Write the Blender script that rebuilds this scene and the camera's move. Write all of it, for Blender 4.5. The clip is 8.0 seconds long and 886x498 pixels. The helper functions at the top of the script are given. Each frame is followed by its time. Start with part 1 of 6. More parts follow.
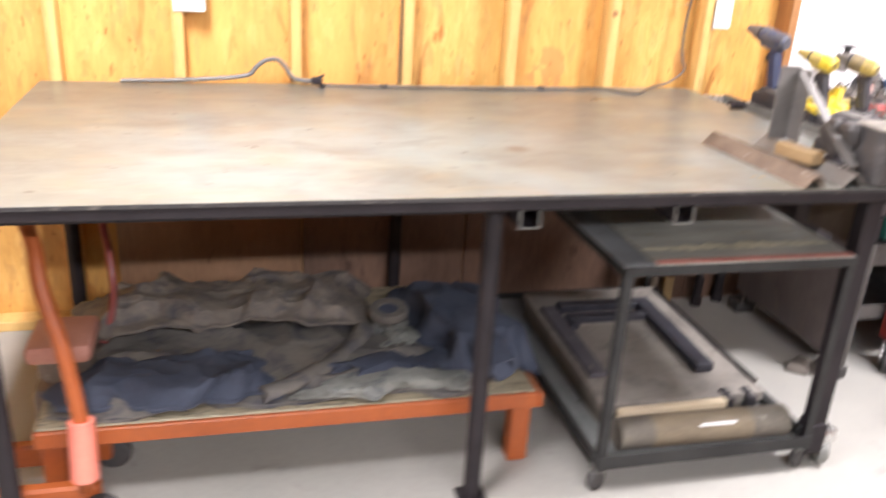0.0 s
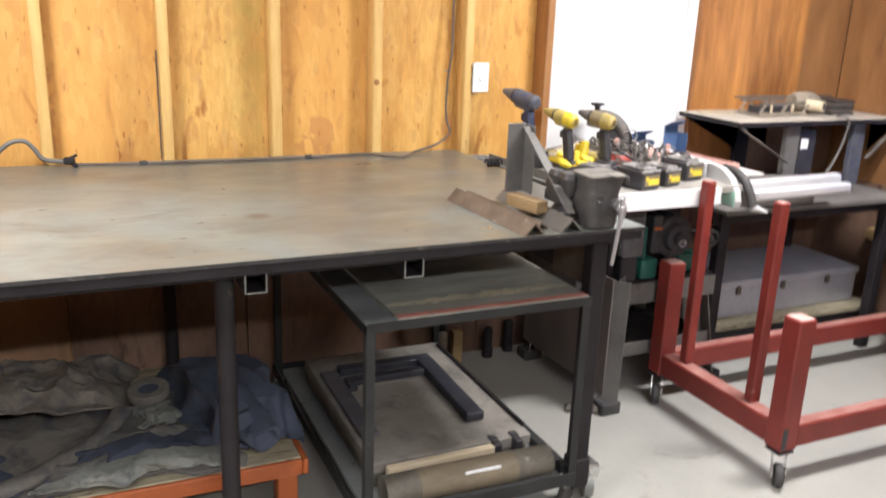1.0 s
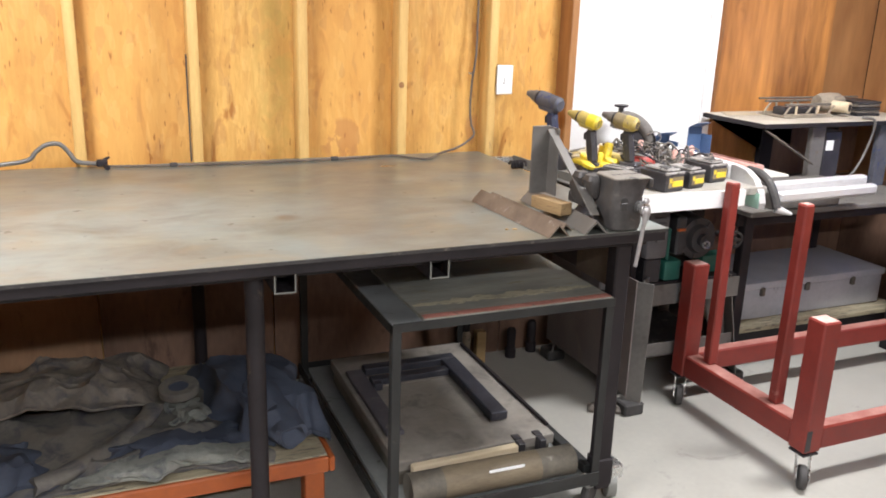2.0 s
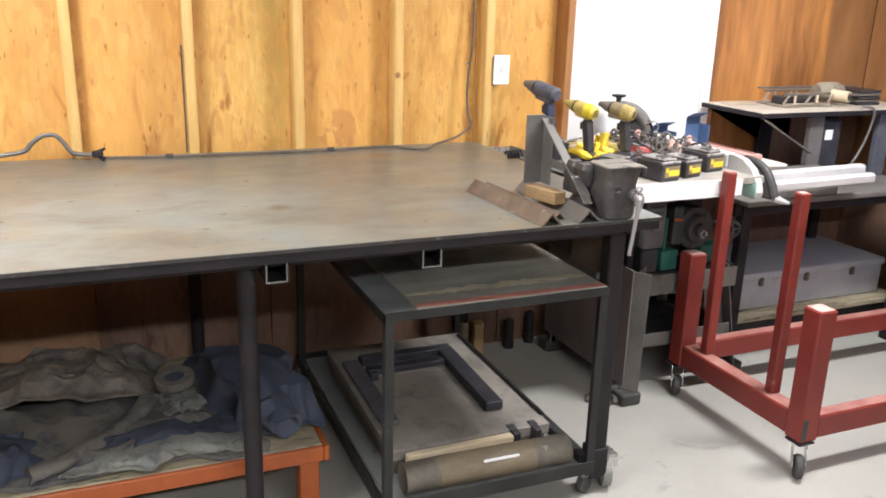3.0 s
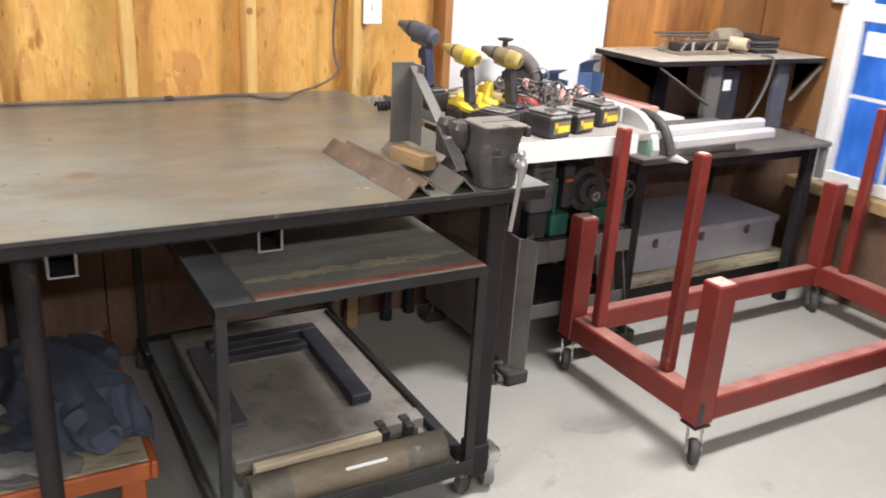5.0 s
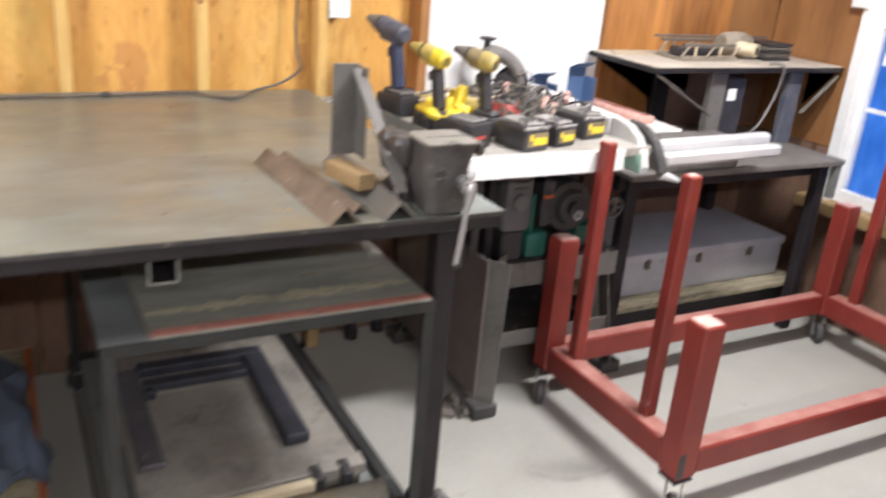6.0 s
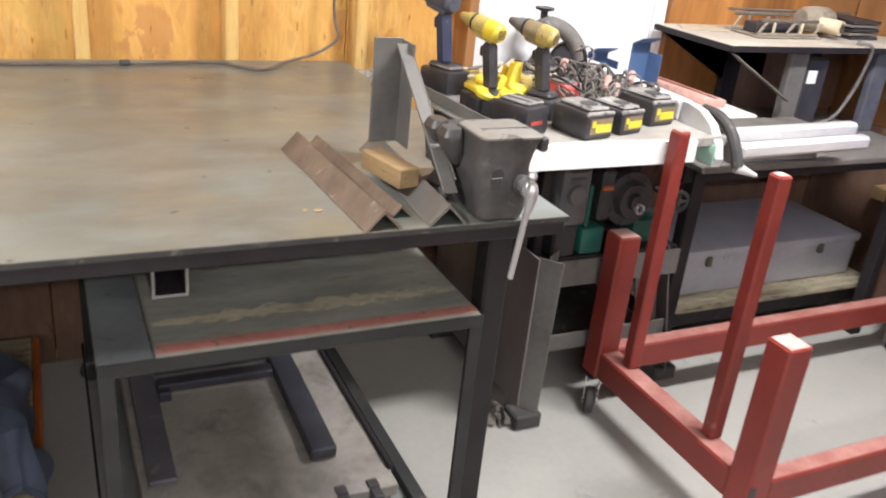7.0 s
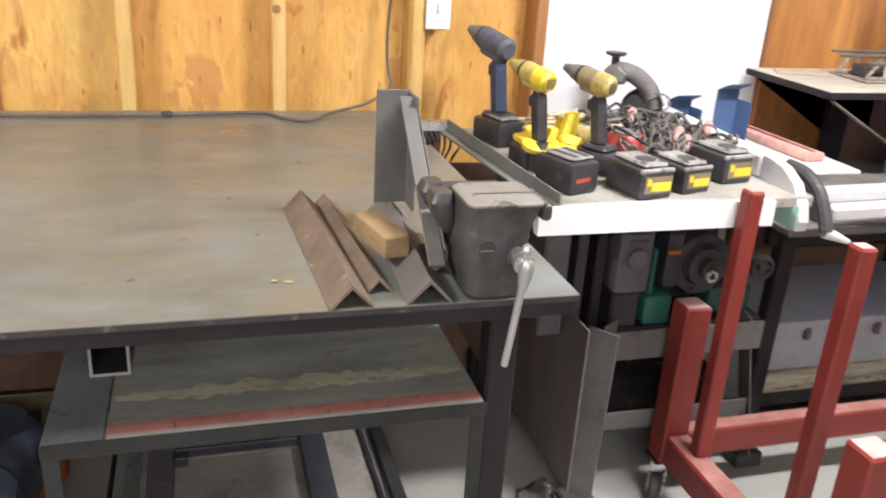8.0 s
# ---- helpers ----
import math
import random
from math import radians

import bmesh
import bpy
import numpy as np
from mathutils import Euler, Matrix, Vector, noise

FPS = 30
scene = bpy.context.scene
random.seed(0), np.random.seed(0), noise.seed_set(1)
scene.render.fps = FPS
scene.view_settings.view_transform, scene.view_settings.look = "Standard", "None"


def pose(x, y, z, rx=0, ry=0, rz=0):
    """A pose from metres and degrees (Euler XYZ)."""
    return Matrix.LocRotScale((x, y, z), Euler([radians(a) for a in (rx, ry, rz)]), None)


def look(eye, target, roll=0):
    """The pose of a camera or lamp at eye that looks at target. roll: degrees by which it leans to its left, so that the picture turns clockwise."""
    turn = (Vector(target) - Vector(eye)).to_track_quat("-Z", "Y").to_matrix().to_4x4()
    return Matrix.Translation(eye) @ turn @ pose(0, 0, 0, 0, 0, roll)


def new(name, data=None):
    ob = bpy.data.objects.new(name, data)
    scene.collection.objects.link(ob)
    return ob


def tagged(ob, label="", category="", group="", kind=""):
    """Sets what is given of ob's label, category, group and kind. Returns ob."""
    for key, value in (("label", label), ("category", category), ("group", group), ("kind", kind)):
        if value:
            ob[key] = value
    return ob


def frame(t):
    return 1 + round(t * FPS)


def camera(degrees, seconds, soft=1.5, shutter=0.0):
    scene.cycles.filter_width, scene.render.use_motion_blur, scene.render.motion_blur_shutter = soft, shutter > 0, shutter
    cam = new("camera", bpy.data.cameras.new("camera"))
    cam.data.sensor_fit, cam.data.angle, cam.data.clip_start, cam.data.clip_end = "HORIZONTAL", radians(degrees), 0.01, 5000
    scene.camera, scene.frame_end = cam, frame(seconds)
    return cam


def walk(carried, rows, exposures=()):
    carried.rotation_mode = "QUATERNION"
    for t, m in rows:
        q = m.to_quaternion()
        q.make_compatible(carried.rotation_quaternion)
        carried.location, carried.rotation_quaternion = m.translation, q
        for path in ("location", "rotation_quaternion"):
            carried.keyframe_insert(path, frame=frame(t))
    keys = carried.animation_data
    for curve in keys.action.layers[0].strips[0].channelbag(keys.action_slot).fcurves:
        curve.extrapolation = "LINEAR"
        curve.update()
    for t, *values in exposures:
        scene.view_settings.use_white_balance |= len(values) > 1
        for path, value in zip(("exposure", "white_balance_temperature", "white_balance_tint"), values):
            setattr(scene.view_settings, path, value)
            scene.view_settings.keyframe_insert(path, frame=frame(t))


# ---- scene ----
cam = camera(56.0, 8.0, soft=1.8, shutter=0.75)
PATH = [
    (0, (0.065, -0.04, 1.522), (0.543, 1.756, 0.783), 3.5),
    (0.1, (0.146, -0.067, 1.523), (0.613, 1.741, 0.807), 4.0),
    (0.2, (0.182, -0.071, 1.501), (0.689, 1.73, 0.794), 4.4),
    (0.3, (0.217, -0.066, 1.498), (0.756, 1.737, 0.823), 4.3),
    (0.4, (0.283, -0.111, 1.528), (0.834, 1.697, 0.875), 4.2),
    (0.5, (0.326, -0.127, 1.532), (0.931, 1.656, 0.86), 4.0),
    (0.7, (0.346, -0.139, 1.501), (1.065, 1.636, 0.923), 3.1),
    (0.9, (0.363, -0.158, 1.53), (1.158, 1.588, 0.965), 3.1),
    (1, (0.362, -0.175, 1.524), (1.161, 1.569, 0.961), 2.2),
    (1.1, (0.362, -0.174, 1.516), (1.159, 1.563, 0.925), 1.7),
    (1.5, (0.351, -0.186, 1.531), (1.117, 1.565, 0.944), 1.2),
    (2, (0.341, -0.198, 1.535), (1.093, 1.568, 0.97), 1.9),
    (3.3, (0.386, -0.213, 1.523), (1.124, 1.553, 0.94), 1.6),
    (3.5, (0.396, -0.206, 1.531), (1.167, 1.55, 0.964), 2.0),
    (3.9, (0.413, -0.141, 1.541), (1.342, 1.552, 1.02), 2.8),
    (4, (0.415, -0.129, 1.542), (1.368, 1.54, 0.99), 2.3),
    (4.1, (0.412, -0.126, 1.532), (1.373, 1.535, 0.969), 1.9),
    (4.4, (0.449, -0.06, 1.512), (1.467, 1.53, 0.851), 2.6),
    (4.5, (0.464, -0.012, 1.517), (1.489, 1.561, 0.83), 3.0),
    (4.6, (0.477, -0.005, 1.511), (1.494, 1.576, 0.828), 2.5),
    (4.7, (0.511, 0.023, 1.505), (1.512, 1.612, 0.818), 2.7),
    (5.8, (0.88, 0.215, 1.481), (1.717, 1.879, 0.752), 3.1),
    (5.9, (0.894, 0.239, 1.495), (1.769, 1.884, 0.768), 4.3),
    (6, (0.918, 0.269, 1.488), (1.824, 1.901, 0.769), 4.9),
    (6.1, (0.946, 0.299, 1.495), (1.872, 1.935, 0.812), 4.8),
    (6.4, (0.944, 0.417, 1.485), (1.91, 2.038, 0.822), 6.2),
    (6.5, (0.945, 0.421, 1.479), (1.887, 2.046, 0.792), 6.0),
    (6.6, (0.953, 0.459, 1.474), (1.867, 2.076, 0.732), 5.8),
    (6.9, (0.985, 0.506, 1.476), (1.82, 2.136, 0.673), 6.1),
    (7, (1.004, 0.511, 1.469), (1.83, 2.147, 0.669), 5.9),
    (7.1, (1.037, 0.533, 1.465), (1.841, 2.194, 0.693), 5.1),
    (7.4, (1.135, 0.564, 1.476), (1.856, 2.263, 0.705), 4.8),
    (7.5, (1.179, 0.576, 1.467), (1.854, 2.304, 0.72), 4.1),
    (7.6, (1.196, 0.585, 1.466), (1.85, 2.323, 0.723), 4.2),
    (8, (1.289, 0.606, 1.47), (1.832, 2.386, 0.737), 3.7),
]
walk(cam, [(t, look(eye, target, roll)) for t, eye, target, roll in PATH],
     exposures=[(0, 0.72, 6380, 17), (0.3, 0.52, 6380, 14), (0.7, 0.15, 6380, 12), (1.1, 0.06, 6380, 10.5), (3.6, 0.06, 6380, 10.5), (4.4, -0.05, 6520, 11),
                (4.9, -0.02, 6480, 11), (5.9, 0.10, 6380, 10.5), (6.5, 0.13, 6380, 10.5), (7.0, 0.13, 6380, 10.5), (8.0, 0.10, 6380, 10.5)])


# ---- world, lights ----
world = bpy.data.worlds.new("world")
scene.world = world
world.use_nodes = True
bg = world.node_tree.nodes["Background"]
sky = world.node_tree.nodes.new("ShaderNodeTexSky")
sky.sky_type, sky.sun_disc, sky.sun_elevation, sky.sun_rotation = "NISHITA", False, radians(4), radians(200)
world.node_tree.links.new(sky.outputs[0], bg.inputs[0])
bg.inputs[1].default_value = 0.08


def ceiling_tube(x, y, watts, length=1.2, turn=0):
    lamp = bpy.data.lights.new("tube_light", "AREA")
    lamp.shape, lamp.size, lamp.size_y, lamp.energy = "RECTANGLE", length, 0.16, watts
    lamp.color = (1.0, 0.980, 0.982)
    new("tube_light", lamp).matrix_world = pose(x, y, 2.52, 0, 0, turn)


ceiling_tube(-0.3, 1.35, 100, 1.2, 90)
ceiling_tube(2.75, 1.6, 85, 0.6)
# unseen fill tube to the south, added to light the space under the table
ceiling_tube(1.0, -1.6, 158, 2.4)

# ---- materials ----


def nodes_of(name):
    m = bpy.data.materials.new(name)
    m.use_nodes = True
    return m, m.node_tree, m.node_tree.nodes["Principled BSDF"]


def ramp(nt, fac, stops):
    n = nt.nodes.new("ShaderNodeValToRGB")
    el = n.color_ramp.elements
    el[0].position, el[0].color = stops[0][0], (*stops[0][1], 1)
    el[1].position, el[1].color = stops[-1][0], (*stops[-1][1], 1)
    for p, c in stops[1:-1]:
        e = el.new(p)
        e.color = (*c, 1)
    nt.links.new(fac, n.inputs[0])
    return n.outputs[0]


def noise_of(nt, vec, scale, detail=5, rough=0.55, distort=0.0):
    n = nt.nodes.new("ShaderNodeTexNoise")
    n.inputs["Scale"].default_value, n.inputs["Detail"].default_value = scale, detail
    n.inputs["Roughness"].default_value, n.inputs["Distortion"].default_value = rough, distort
    nt.links.new(vec, n.inputs["Vector"])
    return n.outputs["Fac"]


def coords(nt, stretch=(1, 1, 1), rot=(0, 0, 0), vary=True):
    """Object coordinates in metres, shifted piece by piece."""
    tc = nt.nodes.new("ShaderNodeTexCoord")
    mp = nt.nodes.new("ShaderNodeMapping")
    mp.inputs["Scale"].default_value = stretch
    mp.inputs["Rotation"].default_value = rot
    nt.links.new(tc.outputs["Object"], mp.inputs["Vector"])
    if vary:
        oi = nt.nodes.new("ShaderNodeObjectInfo")
        mul = nt.nodes.new("ShaderNodeMath")
        mul.operation = "MULTIPLY"
        mul.inputs[1].default_value = 37.0
        nt.links.new(oi.outputs["Random"], mul.inputs[0])
        nt.links.new(mul.outputs[0], mp.inputs["Location"])
    return mp.outputs["Vector"]


def mixed(nt, fac, a, b, mode="MIX"):
    n = nt.nodes.new("ShaderNodeMix")
    n.data_type, n.blend_type = "RGBA", mode
    for socket, value in ((n.inputs["Factor"], fac), (n.inputs[6], a), (n.inputs[7], b)):
        if isinstance(value, (int, float)):
            socket.default_value = value
        elif isinstance(value, tuple):
            socket.default_value = (*value, 1)
        else:
            nt.links.new(value, socket)
    return n.outputs[2]


def bumped(nt, b, height, strength, dist=0.002):
    n = nt.nodes.new("ShaderNodeBump")
    n.inputs["Strength"].default_value, n.inputs["Distance"].default_value = strength, dist
    nt.links.new(height, n.inputs["Height"])
    nt.links.new(n.outputs[0], b.inputs["Normal"])


def surface(name, dark, light, rough=0.6, metal=0.0, scale=9.0, fine=90.0, bump=0.25, stretch=(1, 1, 1), worn=None, wear=0.62, edge=0.05, spec=0.5):
    """Two scales of tone, optional worn patches of another colour, fine relief."""
    m, nt, b = nodes_of(name)
    v = coords(nt, stretch)
    big, small = noise_of(nt, v, scale), noise_of(nt, v, fine, 3)
    both = nt.nodes.new("ShaderNodeMath")
    both.operation = "MULTIPLY_ADD"
    both.inputs[1].default_value = 0.35
    nt.links.new(small, both.inputs[0])
    half = nt.nodes.new("ShaderNodeMath")
    half.operation = "MULTIPLY"
    half.inputs[1].default_value = 0.65
    nt.links.new(big, half.inputs[0])
    nt.links.new(half.outputs[0], both.inputs[2])
    col = ramp(nt, both.outputs[0], [(0.33, dark), (0.67, light)])
    if worn:
        patch = ramp(nt, noise_of(nt, v, scale * 2.3, 6, 0.65, 0.6), [(wear - 0.03, (0, 0, 0)), (wear + edge, (1, 1, 1))])
        col = mixed(nt, patch, col, worn)
    nt.links.new(col, b.inputs["Base Color"])
    r = ramp(nt, small, [(0.3, (rough * 0.8,) * 3), (0.7, (min(1, rough * 1.2),) * 3)])
    nt.links.new(r, b.inputs["Roughness"])
    b.inputs["Metallic"].default_value = metal
    b.inputs["Specular IOR Level"].default_value = spec
    if bump:
        bumped(nt, b, both.outputs[0], bump)
    return m


def strand_board():
    """Oriented strand board: long flakes lying every way, varnished amber."""
    m, nt, b = nodes_of("strand_board")
    base = coords(nt, vary=False)
    wob = nt.nodes.new("ShaderNodeTexNoise")
    wob.inputs["Scale"].default_value = 5.0
    nt.links.new(base, wob.inputs["Vector"])
    layers = []
    for k, (sx, sz, rot) in enumerate(((34, 8, 0.5), (30, 9, -0.45), (26, 7, 0.05))):
        v = coords(nt, (sx, sx, sz), (0, rot, 0), vary=False)
        add = nt.nodes.new("ShaderNodeVectorMath")
        add.operation = "MULTIPLY_ADD"
        add.inputs[1].default_value = (2.2,) * 3
        nt.links.new(wob.outputs["Color"], add.inputs[0])
        nt.links.new(v, add.inputs[2])
        vo = nt.nodes.new("ShaderNodeTexVoronoi")
        vo.inputs["Scale"].default_value = 1.0
        nt.links.new(add.outputs[0], vo.inputs["Vector"])
        sep = nt.nodes.new("ShaderNodeSeparateColor")
        nt.links.new(vo.outputs["Color"], sep.inputs[0])
        layers.append((sep.outputs[0], sep.outputs[1]))
    tone = ramp(nt, layers[0][0], [(0.0, (0.40, 0.19, 0.045)), (0.5, (0.58, 0.32, 0.085)), (1.0, (0.74, 0.46, 0.15))])
    tone2 = ramp(nt, layers[1][0], [(0.0, (0.44, 0.21, 0.05)), (1.0, (0.70, 0.42, 0.13))])
    tone3 = ramp(nt, layers[2][0], [(0.0, (0.36, 0.15, 0.035)), (0.3, (0.6, 0.34, 0.09)), (1.0, (0.72, 0.45, 0.14))])
    pick = ramp(nt, layers[0][1], [(0.5, (0, 0, 0)), (0.52, (1, 1, 1))])
    pick2 = ramp(nt, layers[1][1], [(0.55, (0, 0, 0)), (0.57, (1, 1, 1))])
    col = mixed(nt, pick2, mixed(nt, pick, tone, tone2), tone3)
    soft = ramp(nt, noise_of(nt, coords(nt, (1.6, 1.6, 0.7), vary=False), 4.0, 6, 0.62, 0.5), [(0.3, (0.52, 0.25, 0.055)), (0.5, (0.70, 0.41, 0.115)), (0.7, (0.80, 0.52, 0.17))])
    col = mixed(nt, 0.74, col, soft)
    fibre = ramp(nt, noise_of(nt, coords(nt, (60, 60, 9), (0, 0.25, 0), vary=False), 1.0, 4, 0.6, 0.8), [(0.3, (0.84, 0.78, 0.68)), (0.65, (1.08, 1.08, 1.06))])
    col = mixed(nt, 0.8, col, fibre, "MULTIPLY")
    marks = ramp(nt, noise_of(nt, coords(nt, (9, 9, 3.2), (0, 0.35, 0), vary=False), 1.0, 3, 0.5, 1.2), [(0.62, (1, 1, 1)), (0.70, (0.62, 0.46, 0.34))])
    col = mixed(nt, 1.0, col, marks, "MULTIPLY")
    warm = ramp(nt, noise_of(nt, coords(nt, (1.3, 1.3, 0.35), vary=False), 1.3, 4, 0.6, 0.3), [(0.38, (0, 0, 0)), (0.60, (0.62,) * 3)])
    col = mixed(nt, warm, col, (0.70, 0.35, 0.085))
    for rot, sz in ((0.5, 13), (-0.4, 16), (0.12, 10)):
        fleck = ramp(nt, noise_of(nt, coords(nt, (55, 55, sz), (0, rot, 0), vary=False), 1.0, 2, 0.5), [(0.70, (1, 1, 1)), (0.755, (0.50, 0.33, 0.22))])
        col = mixed(nt, 0.85, col, fleck, "MULTIPLY")
    # single pale and dark flakes
    for (sx, sz, rot), pale in (((48, 15, 0.75), True), ((44, 13, -0.6), True), ((50, 17, 0.35), False), ((40, 14, -0.9), False)):
        add = nt.nodes.new("ShaderNodeVectorMath")
        add.operation = "MULTIPLY_ADD"
        add.inputs[1].default_value = (1.3,) * 3
        nt.links.new(wob.outputs["Color"], add.inputs[0])
        nt.links.new(coords(nt, (sx, sx, sz), (0, rot, 0), vary=False), add.inputs[2])
        vo = nt.nodes.new("ShaderNodeTexVoronoi")
        vo.inputs["Scale"].default_value = 1.0
        nt.links.new(add.outputs[0], vo.inputs["Vector"])
        sep = nt.nodes.new("ShaderNodeSeparateColor")
        nt.links.new(vo.outputs["Color"], sep.inputs[0])
        mask = ramp(nt, sep.outputs[2], [(0.925, (0, 0, 0)), (0.95, (0.13,) * 3 if pale else (0.22,) * 3)])
        col = mixed(nt, mask, col, (0.86, 0.60, 0.24) if pale else (0.40, 0.19, 0.07))
    # one brown stain, and narrow brown patches close against three studs
    patchy = noise_of(nt, coords(nt, (1, 1, 0.8), (0, 0.6, 0), vary=False), 16.0, 4, 0.6, 0.6)
    blot = ramp(nt, patchy, [(0.45, (0, 0, 0)), (0.60, (1, 1, 1))])
    for x, z, rx, rz in ((1.285, 0.99, 0.13, 0.11), (1.855, 1.06, 0.035, 0.16), (1.86, 1.43, 0.03, 0.09), (0.70, 1.0, 0.04, 0.10), (0.30, 1.2, 0.035, 0.4)):
        mp = nt.nodes.new("ShaderNodeMapping")
        mp.inputs["Location"].default_value = (-x / rx, 0, -z / rz)
        mp.inputs["Scale"].default_value = (1 / rx, 0, 1 / rz)
        nt.links.new(base, mp.inputs["Vector"])
        ln = nt.nodes.new("ShaderNodeVectorMath")
        ln.operation = "LENGTH"
        nt.links.new(mp.outputs["Vector"], ln.inputs[0])
        inside = ramp(nt, ln.outputs["Value"], [(0.3, (1, 1, 1)), (1.0, (0, 0, 0))])
        shape = ramp(nt, mixed(nt, 1.0, inside, blot, "MULTIPLY"), [(0.22, (0, 0, 0)), (0.46, (0.48,) * 3)])
        col = mixed(nt, shape, col, (0.42, 0.17, 0.06))
    # olive shade on the left of one stud, painted into the board colour
    mp = nt.nodes.new("ShaderNodeMapping")
    mp.inputs["Location"].default_value = (-1.02 / 0.13, 0, -1.35 / 0.75)
    mp.inputs["Scale"].default_value = (1 / 0.13, 0, 1 / 0.75)
    nt.links.new(base, mp.inputs["Vector"])
    ln = nt.nodes.new("ShaderNodeVectorMath")
    ln.operation = "LENGTH"
    nt.links.new(mp.outputs["Vector"], ln.inputs[0])
    inside = ramp(nt, ln.outputs["Value"], [(0.2, (0.62,) * 3), (1.0, (0, 0, 0))])
    col = mixed(nt, mixed(nt, 0.6, inside, blot, "MULTIPLY"), col, (0.43, 0.31, 0.075))
    nt.links.new(col, b.inputs["Base Color"])
    b.inputs["Roughness"].default_value = 0.55
    bumped(nt, b, layers[0][0], 0.25, 0.001)
    return m


def table_steel():
    """Hot-rolled plate: grey with long worn streaks, rust bloom, a pale bluish scale, a painted sheen and one round
    burn.
    """
    m, nt, b = nodes_of("table_steel")
    v = coords(nt, vary=False)
    vs = coords(nt, (1.0, 1.7, 1), vary=False)
    streak = noise_of(nt, vs, 2.2, 7, 0.58, 0.3)
    col = ramp(nt, streak, [(0.3, (0.128, 0.134, 0.124)), (0.5, (0.155, 0.164, 0.152)), (0.7, (0.184, 0.197, 0.184))])
    mottle = ramp(nt, noise_of(nt, coords(nt, (1, 1.5, 1), vary=False), 11.0, 6, 0.65, 0.4), [(0.3, (0.84, 0.83, 0.79)), (0.7, (1.14, 1.16, 1.16))])
    col = mixed(nt, 1.0, col, mottle, "MULTIPLY")
    rust = ramp(nt, noise_of(nt, v, 3.0, 5, 0.6, 0.5), [(0.50, (0, 0, 0)), (0.74, (0.38, 0.38, 0.38))])
    col = mixed(nt, rust, col, (0.184, 0.170, 0.122))
    blue = ramp(nt, noise_of(nt, coords(nt, (1.3, 2.2, 1), vary=False), 2.1, 5, 0.6, 0.4), [(0.50, (0, 0, 0)), (0.68, (0.6, 0.6, 0.6))])
    col = mixed(nt, blue, col, (0.20, 0.245, 0.248))
    dist = nt.nodes.new("ShaderNodeVectorMath")
    dist.operation = "DISTANCE"
    dist.inputs[1].default_value = (0.83 - 0.645, 2.10 - 2.3475, 0.0)
    flat = nt.nodes.new("ShaderNodeVectorMath")
    flat.operation = "MULTIPLY"
    flat.inputs[1].default_value = (1, 1, 0)
    nt.links.new(v, flat.inputs[0])
    nt.links.new(flat.outputs[0], dist.inputs[0])
    # pale sheen of reflected light painted on the plate around one point
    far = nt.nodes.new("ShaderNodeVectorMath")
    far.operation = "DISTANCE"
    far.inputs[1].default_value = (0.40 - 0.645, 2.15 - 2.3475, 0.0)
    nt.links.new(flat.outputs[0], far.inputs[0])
    painted_sheen = ramp(nt, far.outputs["Value"], [(0.15, (0.85,) * 3), (0.80, (0, 0, 0))])
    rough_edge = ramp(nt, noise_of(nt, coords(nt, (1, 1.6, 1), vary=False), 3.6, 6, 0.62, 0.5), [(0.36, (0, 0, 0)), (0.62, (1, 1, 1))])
    col = mixed(nt, mixed(nt, 1.0, painted_sheen, rough_edge, "MULTIPLY"), col, (0.275, 0.335, 0.335))
    tint = ramp(nt, noise_of(nt, coords(nt, (1, 1.4, 1), (0, 0, 0.4), vary=False), 4.4, 4, 0.55, 0.6), [(0.50, (0, 0, 0)), (0.70, (0.34,) * 3)])
    col = mixed(nt, tint, col, (0.245, 0.235, 0.165))
    bloom = ramp(nt, noise_of(nt, coords(nt, (1, 1.5, 1), (0, 0, 0.2), vary=False), 3.3, 6, 0.62, 0.7), [(0.53, (0, 0, 0)), (0.70, (0.42,) * 3)])
    col = mixed(nt, bloom, col, (0.255, 0.195, 0.115))
    pale = ramp(nt, noise_of(nt, coords(nt, (1.2, 2.0, 1), (0, 0, -0.15), vary=False), 5.2, 5, 0.6, 0.5), [(0.54, (0, 0, 0)), (0.72, (0.40,) * 3)])
    col = mixed(nt, pale, col, (0.235, 0.262, 0.250))
    fine_streak = ramp(nt, noise_of(nt, coords(nt, (3.0, 26, 1), vary=False), 2.0, 5, 0.6, 0.2), [(0.3, (0.90, 0.90, 0.90)), (0.7, (1.09, 1.09, 1.10))])
    col = mixed(nt, 0.45, col, fine_streak, "MULTIPLY")
    spot = ramp(nt, dist.outputs["Value"], [(0.016, (0.85,) * 3), (0.045, (0, 0, 0))])
    col = mixed(nt, spot, col, (0.13, 0.11, 0.09))
    specks = ramp(nt, noise_of(nt, v, 22, 2, 0.5), [(0.71, (1, 1, 1)), (0.76, (0.45, 0.4, 0.35))])
    col = mixed(nt, 1.0, col, specks, "MULTIPLY")
    nt.links.new(col, b.inputs["Base Color"])
    b.inputs["Metallic"].default_value = 0.25
    b.inputs["Specular IOR Level"].default_value = 0.75
    r = ramp(nt, streak, [(0.3, (0.27,) * 3), (0.7, (0.40,) * 3)])
    nt.links.new(r, b.inputs["Roughness"])
    bumped(nt, b, noise_of(nt, v, 40, 3), 0.12)
    return m


def glass():
    m, nt, b = nodes_of("window_glass")
    b.inputs["Transmission Weight"].default_value, b.inputs["Roughness"].default_value = 1.0, 0.02
    b.inputs["IOR"].default_value = 1.1
    return m


